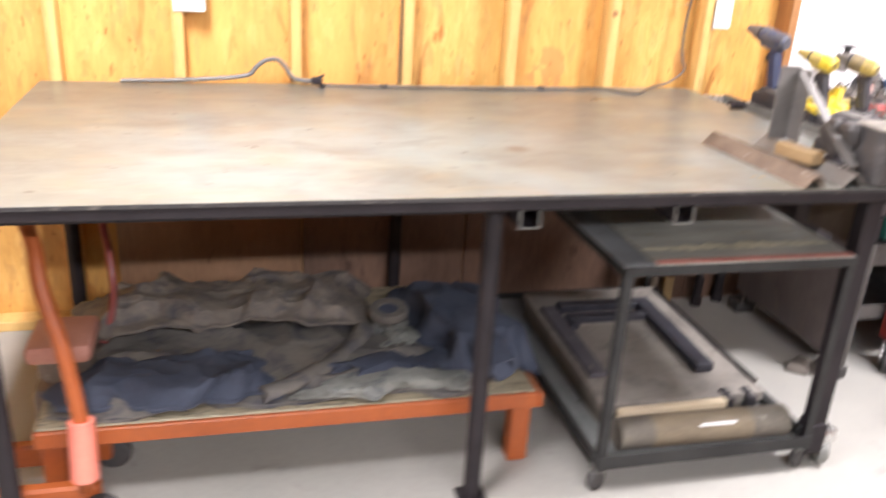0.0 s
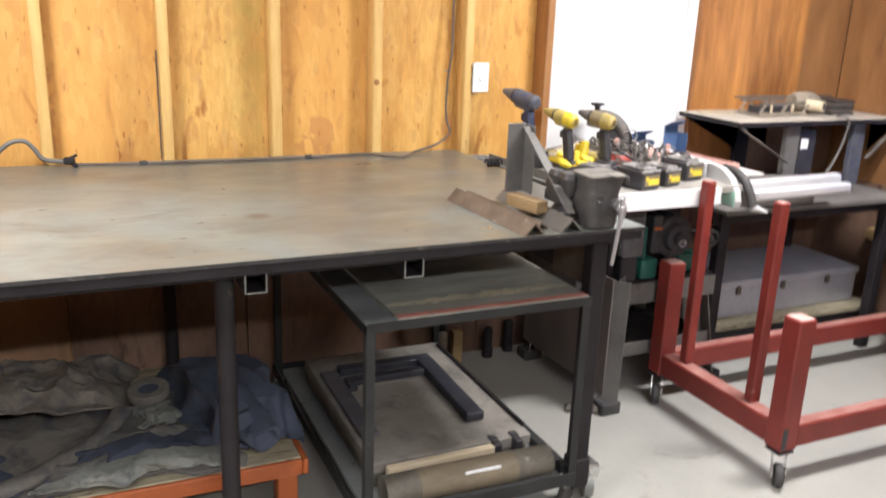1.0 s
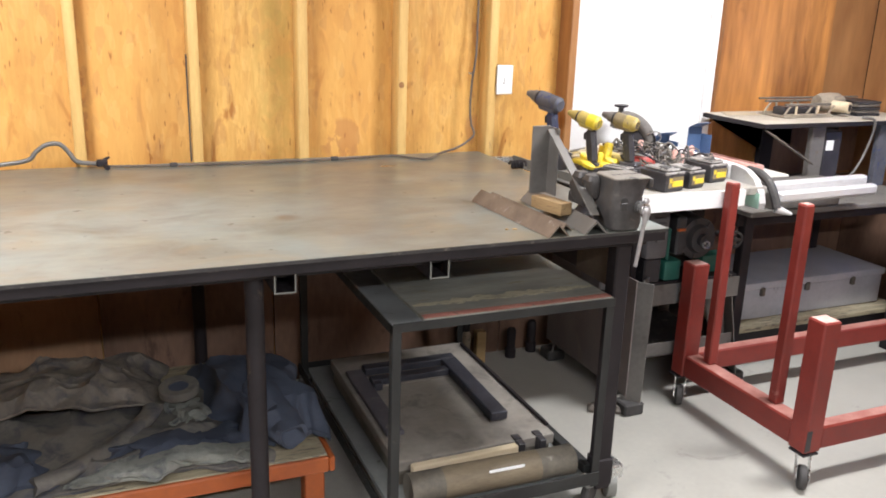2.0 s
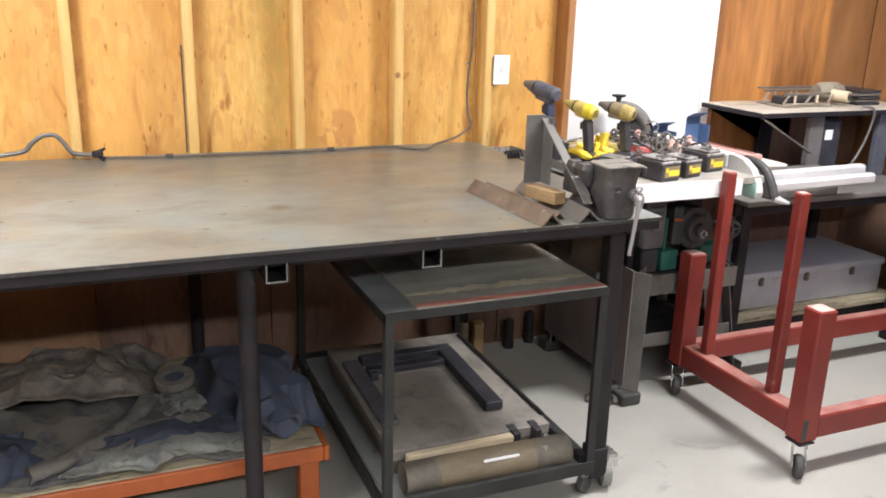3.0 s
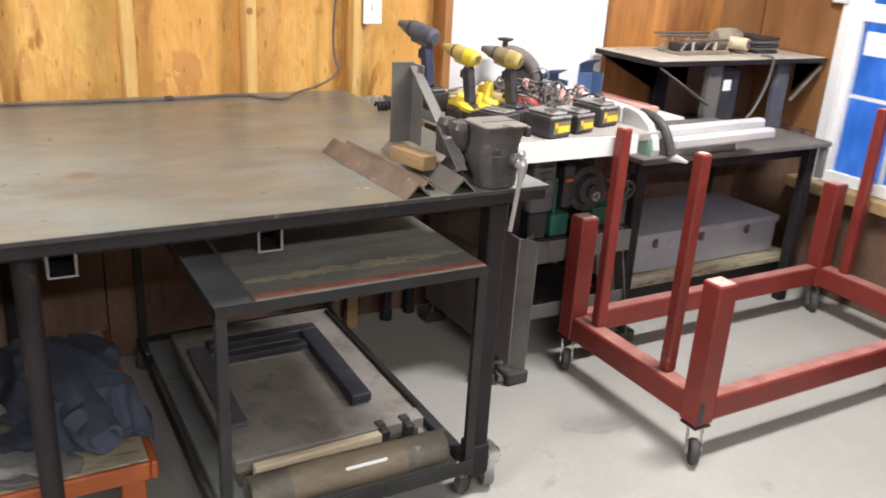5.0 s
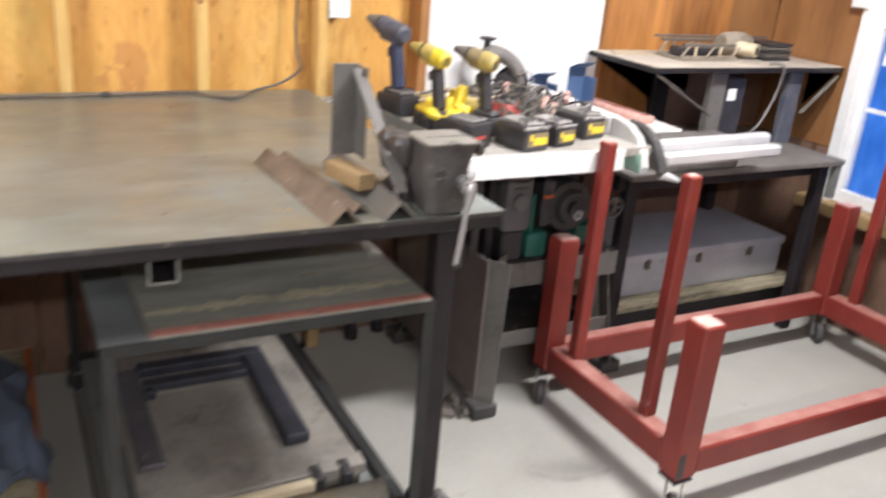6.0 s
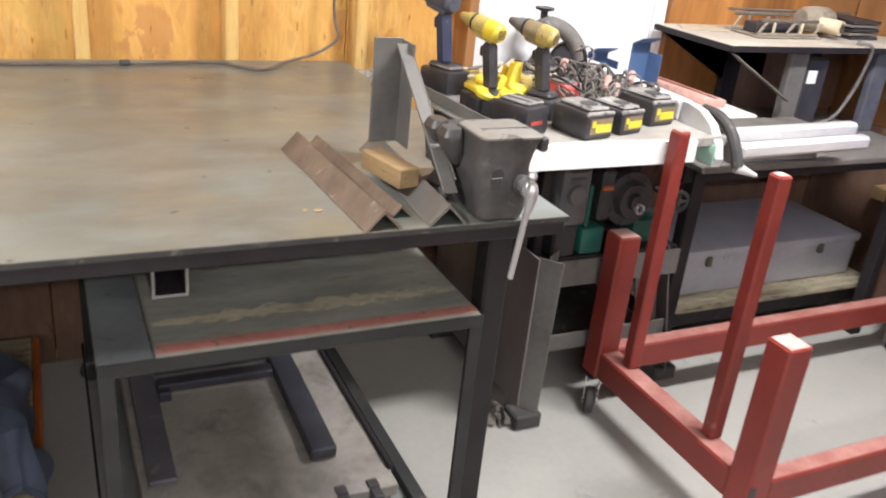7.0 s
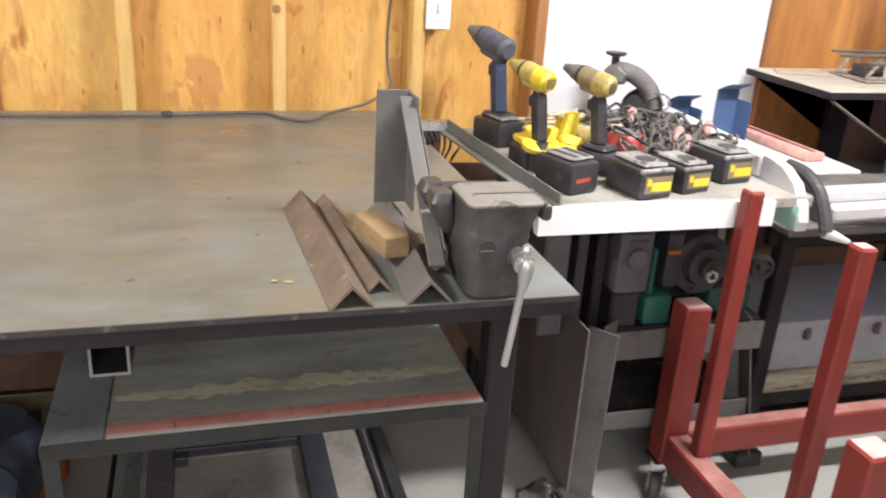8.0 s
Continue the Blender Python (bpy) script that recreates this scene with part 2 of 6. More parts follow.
def dusk_backdrop():
    m, nt, b = nodes_of("dusk_backdrop")
    v = coords(nt, (1, 2.2, 1), vary=False)
    col = ramp(nt, noise_of(nt, v, 3.6, 5, 0.62), [(0.32, (0.026, 0.125, 0.50)), (0.52, (0.045, 0.18, 0.66)), (0.74, (0.10, 0.29, 0.84))])
    nt.links.new(col, b.inputs["Base Color"])
    nt.links.new(col, b.inputs["Emission Color"])
    b.inputs["Emission Strength"].default_value = 1.0
    return m


OSB = strand_board()
STUD = surface("stud_pine", (0.60, 0.36, 0.115), (0.78, 0.53, 0.20), 0.6, scale=4, fine=40, stretch=(6, 6, 0.8), worn=(0.36, 0.19, 0.07), wear=0.70)
STUD_RED = surface("stud_brown", (0.27, 0.12, 0.04), (0.42, 0.21, 0.08), 0.6, scale=4, fine=40, stretch=(6, 6, 0.8))
PLY = surface("stained_plywood", (0.15, 0.052, 0.016), (0.64, 0.29, 0.083), 0.42, scale=2.2, fine=10, stretch=(2.1, 2.1, 0.30), worn=(0.18, 0.070, 0.026), wear=0.59, edge=0.12, bump=0.10)
RED_PLY = surface("red_brown_plywood", (0.17, 0.075, 0.030), (0.40, 0.20, 0.078), 0.45, scale=2.0, fine=9, stretch=(1.6, 1.6, 0.35), worn=(0.14, 0.062, 0.03), wear=0.62, edge=0.14, bump=0.10)
# darker copies of the ply, with the shade on the wall in their colour
SHADE_PLY = surface("shaded_plywood", (0.105, 0.060, 0.042), (0.225, 0.136, 0.094), 0.5, scale=2.6, fine=26, stretch=(1.9, 1.9, 0.6), worn=(0.09, 0.05, 0.036), wear=0.63, bump=0.12)
HALF_SHADE_PLY = surface("brown_plywood", (0.18, 0.098, 0.052), (0.34, 0.20, 0.115), 0.5, scale=2.6, fine=26, stretch=(1.9, 1.9, 0.6), worn=(0.13, 0.07, 0.04), wear=0.63, bump=0.12)
CONCRETE = surface("concrete_floor", (0.305, 0.299, 0.270), (0.395, 0.386, 0.348), 0.55, scale=1.8, fine=45, worn=(0.25, 0.24, 0.222), wear=0.66, bump=0.15)
WHITE = surface("white_paint", (0.78, 0.78, 0.77), (0.84, 0.84, 0.83), 0.45, scale=3, fine=40, bump=0.05)
DIRTY_WHITE = surface("window_paint", (0.74, 0.74, 0.73), (0.86, 0.86, 0.86), 0.5, scale=5, fine=60, worn=(0.52, 0.49, 0.43), wear=0.70)
CEIL = surface("ceiling_board", (0.20, 0.18, 0.15), (0.28, 0.25, 0.21), 0.8, scale=2, fine=30)
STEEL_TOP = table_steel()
IRON = surface("dusty_cast_iron", (0.026, 0.025, 0.026), (0.066, 0.062, 0.060), 0.6, 0.1, scale=12, fine=90, worn=(0.13, 0.117, 0.102), wear=0.62, spec=0.35)
CASTING = surface("dusty_grey_casting", (0.032, 0.030, 0.031), (0.086, 0.080, 0.077), 0.45, 0.15, scale=7, fine=60, worn=(0.145, 0.132, 0.115), wear=0.63, edge=0.12, spec=0.5)
DARK_STEEL = surface("dark_steel", (0.011, 0.009, 0.011), (0.030, 0.025, 0.028), 0.6, 0.1, scale=7, fine=70, worn=(0.095, 0.07, 0.052), wear=0.68, spec=0.3)
GREY_STEEL = surface("grey_steel", (0.15, 0.155, 0.145), (0.25, 0.255, 0.24), 0.55, 0.3, scale=6, fine=60, worn=(0.20, 0.15, 0.11), wear=0.70)
STAND_GREY = surface("stand_grey_enamel", (0.105, 0.10, 0.093), (0.18, 0.172, 0.160), 0.5, 0.1, scale=5, fine=60, worn=(0.085, 0.075, 0.068), wear=0.60, edge=0.12)
NAVY_STEEL = surface("navy_black_steel", (0.042, 0.043, 0.056), (0.088, 0.088, 0.108), 0.55, 0.15, scale=6, fine=60, worn=(0.13, 0.11, 0.095), wear=0.66)
MILL = surface("mill_steel", (0.115, 0.108, 0.10), (0.19, 0.18, 0.165), 0.55, 0.3, scale=7, fine=70, worn=(0.16, 0.12, 0.09), wear=0.66)
BRIGHT_STEEL = surface("bright_steel", (0.55, 0.55, 0.54), (0.72, 0.72, 0.71), 0.28, 0.9, scale=10, fine=90, bump=0.08)
RUSTY = surface("rusty_steel", (0.115, 0.085, 0.064), (0.225, 0.172, 0.130), 0.6, 0.25, scale=14, fine=110, worn=(0.30, 0.27, 0.24), wear=0.64)
ALU = surface("aluminium", (0.54, 0.54, 0.545), (0.72, 0.72, 0.725), 0.35, 0.35, scale=6, fine=60, stretch=(0.6, 3, 3), bump=0.06)
BRIGHT_ALU = surface("bright_aluminium", (0.80, 0.80, 0.80), (0.88, 0.88, 0.88), 0.4, 0.15, scale=6, fine=60, stretch=(0.6, 3, 3), bump=0.06)
RED = surface("red_enamel", (0.160, 0.019, 0.015), (0.236, 0.033, 0.024), 0.45, scale=6, fine=60, worn=(0.30, 0.11, 0.09), wear=0.69, bump=0.15)
DUST_RED = surface("dusty_red", (0.25, 0.075, 0.058), (0.42, 0.21, 0.175), 0.75, scale=14, fine=90)
PALE_DUST = surface("pale_red_dust", (0.40, 0.21, 0.18), (0.58, 0.41, 0.37), 0.75, scale=14, fine=90)
ORANGE = surface("orange_paint", (0.30, 0.070, 0.016), (0.43, 0.108, 0.024), 0.5, scale=8, fine=70, worn=(0.35, 0.12, 0.05), wear=0.68)
SALMON = surface("salmon_plastic", (0.85, 0.22, 0.16), (0.92, 0.28, 0.20), 0.4, scale=8, fine=80, bump=0.05)
BLACK = surface("black_plastic", (0.020, 0.019, 0.022), (0.048, 0.045, 0.049), 0.45, scale=12, fine=110, worn=(0.095, 0.086, 0.08), wear=0.66)
RUBBER = surface("black_rubber", (0.03, 0.03, 0.03), (0.075, 0.07, 0.068), 0.75, scale=12, fine=120)
YELLOW = surface("yellow_plastic", (0.62, 0.46, 0.03), (0.80, 0.62, 0.05), 0.45, scale=10, fine=90, worn=(0.40, 0.31, 0.10), wear=0.62)
OLD_YELLOW = surface("grimy_yellow_plastic", (0.30, 0.23, 0.08), (0.52, 0.40, 0.11), 0.5, scale=16, fine=90, worn=(0.2, 0.15, 0.08), wear=0.6)
GRIME = surface("grimy_brown_plastic", (0.13, 0.10, 0.06), (0.26, 0.205, 0.11), 0.6, scale=16, fine=90, worn=(0.34, 0.26, 0.08), wear=0.66)
BLUE = surface("blue_plastic", (0.022, 0.030, 0.066), (0.045, 0.057, 0.108), 0.5, scale=10, fine=90, worn=(0.12, 0.11, 0.12), wear=0.64)
CORD_BLUE = surface("dusty_blue_grey_plastic", (0.060, 0.063, 0.080), (0.125, 0.125, 0.145), 0.6, scale=14, fine=90, worn=(0.045, 0.06, 0.13), wear=0.60)
BLUE_STEEL = surface("blue_enamel_steel", (0.02, 0.06, 0.20), (0.04, 0.10, 0.28), 0.4, scale=7, fine=70)
HOLDER_BLUE = surface("faded_blue_enamel", (0.045, 0.085, 0.18), (0.08, 0.135, 0.26), 0.5, scale=7, fine=70)
DUSTY_WHITE = surface("dusty_white_plate", (0.56, 0.54, 0.50), (0.75, 0.73, 0.69), 0.6, scale=7, fine=80, worn=(0.40, 0.37, 0.33), wear=0.66)
RED_PLASTIC = surface("red_plastic", (0.34, 0.040, 0.035), (0.47, 0.085, 0.07), 0.4, scale=10, fine=90)
GREEN = surface("green_enamel", (0.012, 0.070, 0.056), (0.02, 0.115, 0.088), 0.45, scale=8, fine=70)
MINT = surface("mint_label", (0.42, 0.74, 0.60), (0.55, 0.80, 0.68), 0.5, scale=8, fine=70, bump=0.0)
TAN_WOOD = surface("tan_wood", (0.30, 0.20, 0.09), (0.44, 0.31, 0.15), 0.6, scale=7, fine=60, stretch=(1, 5, 5))
PALE_WOOD = surface("pale_wood", (0.50, 0.41, 0.27), (0.66, 0.57, 0.41), 0.65, scale=6, fine=60, stretch=(0.8, 5, 5))
CART_PAINT = surface("cart_grey_paint", (0.016, 0.0165, 0.017), (0.038, 0.039, 0.038), 0.6, 0.0, scale=7, fine=70, worn=(0.125, 0.11, 0.09), wear=0.69, spec=0.3)
CART_TOP = surface("cart_top_steel", (0.14, 0.148, 0.152), (0.245, 0.256, 0.26), 0.45, 0.05, scale=6, fine=60, worn=(0.09, 0.085, 0.08), wear=0.63)
DUSTY_SHELF = surface("dusty_shelf_steel", (0.13, 0.138, 0.134), (0.24, 0.248, 0.238), 0.6, 0.05, scale=5, fine=60, worn=(0.07, 0.066, 0.062), wear=0.64)
BOARD = surface("oily_board", (0.19, 0.195, 0.172), (0.38, 0.375, 0.325), 0.6, scale=4, fine=45, stretch=(1, 3.5, 1), worn=(0.27, 0.23, 0.15), wear=0.62)
DUSTY_TOP = surface("dusty_pale_top", (0.36, 0.32, 0.265), (0.56, 0.51, 0.435), 0.75, scale=7, fine=80, worn=(0.24, 0.22, 0.19), wear=0.64)
SAW_TOP = surface("dusty_saw_top", (0.22, 0.205, 0.18), (0.38, 0.36, 0.325), 0.55, scale=7, fine=80, worn=(0.17, 0.16, 0.145), wear=0.64)
BENCH_TOP = surface("dusty_bench_top", (0.085, 0.078, 0.070), (0.19, 0.175, 0.158), 0.7, scale=6, fine=80, worn=(0.05, 0.047, 0.045), wear=0.60, edge=0.12)
TOOLBOX = surface("grey_box_paint", (0.37, 0.385, 0.43), (0.50, 0.515, 0.56), 0.45, 0.1, scale=5, fine=60, worn=(0.20, 0.20, 0.21), wear=0.7)
CANVAS = surface("dirty_canvas", (0.105, 0.100, 0.090), (0.215, 0.200, 0.175), 0.9, scale=5, fine=60, worn=(0.052, 0.058, 0.078), wear=0.50, edge=0.2, bump=0.5)
NAVY = surface("navy_cloth", (0.034, 0.043, 0.068), (0.080, 0.098, 0.140), 0.9, scale=6, fine=90, bump=0.4)
PINK = surface("faded_red_wood", (0.47, 0.24, 0.20), (0.64, 0.40, 0.345), 0.65, scale=8, fine=70, stretch=(5, 1, 5))
PAPER = surface("paper", (0.75, 0.78, 0.80), (0.85, 0.87, 0.88), 0.7, scale=6, fine=60, bump=0.0)
DUST_GREY = surface("dusty_machine_grey", (0.18, 0.15, 0.115), (0.36, 0.31, 0.24), 0.75, scale=16, fine=90, worn=(0.08, 0.075, 0.07), wear=0.62)
GRIMY_TIMBER = surface("grimy_timber", (0.22, 0.19, 0.125), (0.42, 0.37, 0.255), 0.65, scale=7, fine=60, stretch=(0.8, 5, 5), worn=(0.13, 0.11, 0.085), wear=0.56)
GRIME_GREY = surface("grimy_grey_brown", (0.09, 0.078, 0.066), (0.18, 0.158, 0.135), 0.7, scale=14, fine=90)
CORD = surface("grey_cord", (0.10, 0.09, 0.085), (0.20, 0.185, 0.17), 0.6, scale=20, fine=120)
TAN_ROPE = surface("tan_rim", (0.36, 0.29, 0.20), (0.52, 0.44, 0.33), 0.7, scale=14, fine=90)
GLASS = glass()
DUSK = dusk_backdrop()

# ---- mesh helpers ----


def chain(ob):
    m = ob.matrix_basis.copy()
    while ob.parent:
        ob = ob.parent
        m = ob.matrix_basis @ m
    return m


def thing(name, m, label, category, group="", kind=""):
    ob = new(name)
    ob.matrix_basis = m
    ob.empty_display_size = 0.1
    return tagged(ob, label, category, group, kind)


def finish(bm, smooth=True):
    bmesh.ops.recalc_face_normals(bm, faces=bm.faces)
    for f in bm.faces:
        f.smooth = smooth


def part(name, bm, material, parent=None, label="", world=False, smooth=True):
    """Links a bmesh as one mesh object under a thing. world: its coordinates are the world's."""
    if world and parent:
        bmesh.ops.transform(bm, matrix=chain(parent).inverted(), verts=bm.verts)
    finish(bm, smooth)
    me = bpy.data.meshes.new(name)
    bm.to_mesh(me)
    bm.free()
    if smooth:
        me.set_sharp_from_angle(angle=radians(35))
    me.materials.append(material)
    ob = new(name, me)
    if parent:
        ob.parent = parent
    return tagged(ob, label)


def B():
    return bmesh.new()


def box(bm, x0, x1, y0, y1, z0, z1, bevel=0.0, m=None, seg=1):
    r = bmesh.ops.create_cube(bm, size=1.0, matrix=Matrix.LocRotScale(((x0 + x1) / 2, (y0 + y1) / 2, (z0 + z1) / 2), None, (abs(x1 - x0), abs(y1 - y0), abs(z1 - z0))))
    vs = r["verts"]
    if bevel:
        es = list({e for v in vs for e in v.link_edges})
        r = bmesh.ops.bevel(bm, geom=es, offset=bevel, segments=seg, profile=0.5, affect="EDGES")
        vs = list({v for f in r["faces"] for v in f.verts} | {v for v in vs if v.is_valid})
    if m:
        bmesh.ops.transform(bm, matrix=m, verts=[v for v in vs if v.is_valid])
    return bm


def axis_m(p0, p1):
    p0, p1 = Vector(p0), Vector(p1)
    d = p1 - p0
    return Matrix.Translation((p0 + p1) / 2) @ d.to_track_quat("Z", "Y").to_matrix().to_4x4(), d.length


def rod(bm, p0, p1, r, seg=14, r2=None):
    m, h = axis_m(p0, p1)
    bmesh.ops.create_cone(bm, cap_ends=True, segments=seg, radius1=r, radius2=r if r2 is None else r2, depth=h, matrix=m)
    return bm


def bar(bm, p0, p1, w, h, bevel=0.003, spin=0.0):
    """A straight bar of w by h between two points."""
    m, length = axis_m(p0, p1)
    return box(bm, -w / 2, w / 2, -h / 2, h / 2, -length / 2, length / 2, bevel, m @ pose(0, 0, 0, 0, 0, spin))


def hollow(bm, p0, p1, w, h, t=0.004):
    """A rectangular tube, open at both ends."""
    m, length = axis_m(p0, p1)
    rings = []
    for z in (-length / 2, length / 2):
        for k in (0, t):
            rings.append([bm.verts.new(m @ Vector((sx * (w / 2 - k), sy * (h / 2 - k), z))) for sx, sy in ((-1, -1), (1, -1), (1, 1), (-1, 1))])
    a, b, c, d = rings
    for i in range(4):
        j = (i + 1) % 4
        bm.faces.new((a[i], a[j], c[j], c[i]))
        bm.faces.new((b[j], b[i], d[i], d[j]))
        bm.faces.new((a[j], a[i], b[i], b[j]))
        bm.faces.new((c[i], c[j], d[j], d[i]))
    return bm


def extrude_profile(bm, pts, p0, p1, up=(0, 0, 1)):
    """Sweeps a closed profile (across, upwards) from p0 to p1."""
    p0, p1, up = Vector(p0), Vector(p1), Vector(up)
    d = (p1 - p0).normalized()
    side = d.cross(up).normalized()
    up = side.cross(d)
    ends = [[bm.verts.new(p + side * a + up * b) for a, b in pts] for p in (p0, p1)]
    n = len(pts)
    for i in range(n):
        j = (i + 1) % n
        bm.faces.new((ends[0][i], ends[0][j], ends[1][j], ends[1][i]))
    bm.faces.new(ends[0][::-1])
    bm.faces.new(ends[1])
    return bm


def lathe(bm, profile, m=None, seg=24):
    """Turns (radius, height) pairs about z."""
    rings = []
    for r, z in profile:
        if r < 1e-5:
            rings.append([bm.verts.new((0, 0, z))])
        else:
            rings.append([bm.verts.new((r * math.cos(2 * math.pi * i / seg), r * math.sin(2 * math.pi * i / seg), z)) for i in range(seg)])
    for a, b in zip(rings, rings[1:]):
        for i in range(seg):
            j = (i + 1) % seg
            f = [a[i % len(a)], a[j % len(a)], b[j % len(b)], b[i % len(b)]]
            f = list(dict.fromkeys(f))
            if len(f) > 2:
                bm.faces.new(f)
    if m:
        bmesh.ops.transform(bm, matrix=m, verts=[v for r in rings for v in r])
    return bm


def hose(bm, pts, r, seg=8, sub=6):
    """A round cord through points, smoothed."""
    pts = [Vector(p) for p in pts]
    path = []
    for i in range(len(pts) - 1):
        p0, p1, p2, p3 = pts[max(i - 1, 0)], pts[i], pts[i + 1], pts[min(i + 2, len(pts) - 1)]
        for k in range(sub):
            u = k / sub
            path.append(0.5 * ((2 * p1) + (p2 - p0) * u + (2 * p0 - 5 * p1 + 4 * p2 - p3) * u * u + (3 * p1 - p0 - 3 * p2 + p3) * u ** 3))
    path.append(pts[-1])
    rings = []
    ref = Vector((0.13, 0.21, 0.97))
    for i, p in enumerate(path):
        d = (path[min(i + 1, len(path) - 1)] - path[max(i - 1, 0)]).normalized()
        s = d.cross(ref).normalized()
        ref = s.cross(d).normalized()
        rings.append([bm.verts.new(p + r * (s * math.cos(a) + ref * math.sin(a))) for a in (2 * math.pi * k / seg for k in range(seg))])
    for a, b in zip(rings, rings[1:]):
        for i in range(seg):
            j = (i + 1) % seg
            bm.faces.new((a[i], a[j], b[j], b[i]))
    bm.faces.new(rings[0][::-1])
    bm.faces.new(rings[-1])
    return bm


def sheet(bm, nx, ny, fn, thick=0.004):
    """A cloth-like sheet with an upper and a lower face; fn(u, v) gives the place."""
    top = [[bm.verts.new(fn(i / nx, j / ny)) for i in range(nx + 1)] for j in range(ny + 1)]
    low = [[bm.verts.new(v.co - Vector((0, 0, thick))) for v in row] for row in top]
    for j in range(ny):
        for i in range(nx):
            bm.faces.new((top[j][i], top[j][i + 1], top[j + 1][i + 1], top[j + 1][i]))
            bm.faces.new((low[j][i], low[j + 1][i], low[j + 1][i + 1], low[j][i + 1]))
    rim = [(0, i) for i in range(nx)] + [(j, nx) for j in range(ny)] + [(ny, i) for i in range(nx, 0, -1)] + [(j, 0) for j in range(ny, 0, -1)]
    for (a, b), (c, d) in zip(rim, rim[1:] + rim[:1]):
        bm.faces.new((top[a][b], low[a][b], low[c][d], top[c][d]))
    return bm


def prism(bm, pts, z0, z1, bevel=0.0, shrink=0.0):
    """An upright block over a plan outline (counter-clockwise), its top drawn in a little."""
    cx, cy = sum(p[0] for p in pts) / len(pts), sum(p[1] for p in pts) / len(pts)
    lo = [bm.verts.new((x, y, z0)) for x, y in pts]
    hi = [bm.verts.new((x + (cx - x) * shrink, y + (cy - y) * shrink, z1)) for x, y in pts]
    faces = [bm.faces.new(lo[::-1]), bm.faces.new(hi)]
    n = len(pts)
    faces += [bm.faces.new((lo[i], lo[(i + 1) % n], hi[(i + 1) % n], hi[i])) for i in range(n)]
    if bevel:
        edges = {e for f in faces for e in f.edges}
        bmesh.ops.bevel(bm, geom=list(edges), offset=bevel, segments=3, profile=0.5, affect="EDGES")
    return bm


def gnarl(p, scale=3.0, seed=0.0):
    return noise.noise(Vector(p) * scale + Vector((seed, seed * 1.7, seed * 0.6)))


# ---- the setting ----
X0, X1, Y0, YW, ZC = -4.2, 4.05, -5.2, 3.094, 2.62
STUD_Y = 3.005
box_floor = B()
box(box_floor, X0 - 0.15, X1 + 0.15, Y0 - 0.15, YW + 0.2, -0.12, 0.0)
tagged(part("floor", box_floor, CONCRETE, smooth=False), "pale worn concrete workshop floor with stains", "floor", kind="structure")
# unseen ceiling and far walls close the room, kept dark to cut bounce
tagged(part("ceiling", box(B(), X0 - 0.1, X1 + 0.1, Y0 - 0.1, YW + 0.1, ZC, ZC + 0.1), CEIL, smooth=False), "plain dull ceiling board closing the workshop, unseen", "ceiling", kind="structure")
tagged(part("wall_west", box(B(), X0 - 0.1, X0, Y0, YW, 0, ZC), PLY, smooth=False), "plain brown side wall closing the room, unseen", "wall", kind="structure")
tagged(part("wall_south", box(B(), X0, X1, Y0 - 0.1, Y0, 0, ZC), PLY, smooth=False), "plain brown wall closing the room, unseen", "wall", kind="structure")

DOOR = (2.30, 3.062)
wall_n = B()
box(wall_n, X0 - 0.1, DOOR[0] - 0.03, YW + 0.012, YW + 0.06, 0, ZC)
box(wall_n, DOOR[0] - 0.03, DOOR[1] + 0.03, YW + 0.012, YW + 0.06, 2.08, ZC)
box(wall_n, DOOR[1] + 0.03, X1 + 0.1, YW + 0.012, YW + 0.06, 0, ZC)
north = tagged(part("wall_north", wall_n, DARK_STEEL, smooth=False), "bare stud wall sheathed with amber strand board", "wall", kind="structure")


def osb_panels():
    edges = [X0, -1.74, -0.52, 0.70 - 0.019, 1.90 - 0.019, DOOR[0] - 0.03]
    for a, b in zip(edges, edges[1:]):
        part("board_panel", box(B(), a + 0.0015, b - 0.0015, YW, YW + 0.011, 0.0, 2.44), OSB, north, smooth=False)
        part("board_panel", box(B(), a + 0.0015, b - 0.0015, YW, YW + 0.011, 2.444, ZC), OSB, north, smooth=False)
    part("board_panel", box(B(), DOOR[0] - 0.03, DOOR[1] + 0.03, YW, YW + 0.011, 2.10, ZC), OSB, north, smooth=False)


osb_panels()


def stud_mesh(w):
    bm = box(B(), -w, 0, 0, 0.089, 0.04, ZC - 0.04, 0.003)
    finish(bm)
    me = bpy.data.meshes.new("stud")
    bm.to_mesh(me)
    bm.free()
    me.materials.append(STUD)
    return me


stud_me = stud_mesh(0.038)
random.seed(4)
for k in range(-10, 4):
    x = 1.923 + 0.403 * (k - 3)
    s = new("stud", stud_me)
    s.parent = north
    s.location = (x + random.uniform(-0.004, 0.004), STUD_Y + random.uniform(0, 0.004), 0)
    s.rotation_euler = (0, random.uniform(-0.002, 0.002), 0)
part("plate", box(B(), X0, DOOR[0] - 0.03, STUD_Y + 0.002, YW, 0.0, 0.038, 0.003), STUD, north)
part("plate", box(B(), X0, X1, STUD_Y + 0.002, YW, ZC - 0.04, ZC - 0.001, 0.003), STUD, north)
part("trimmer_stud", box(B(), DOOR[0] - 0.036, DOOR[0] - 0.001, STUD_Y - 0.012, YW + 0.011, 0.0, 2.12, 0.003), STUD_RED, north)
part("split_line", box(B(), 0.668, 0.6725, STUD_Y - 0.0025, STUD_Y + 0.01, 0.94, 1.33), RUBBER, north, "dark split along a stud", smooth=False)
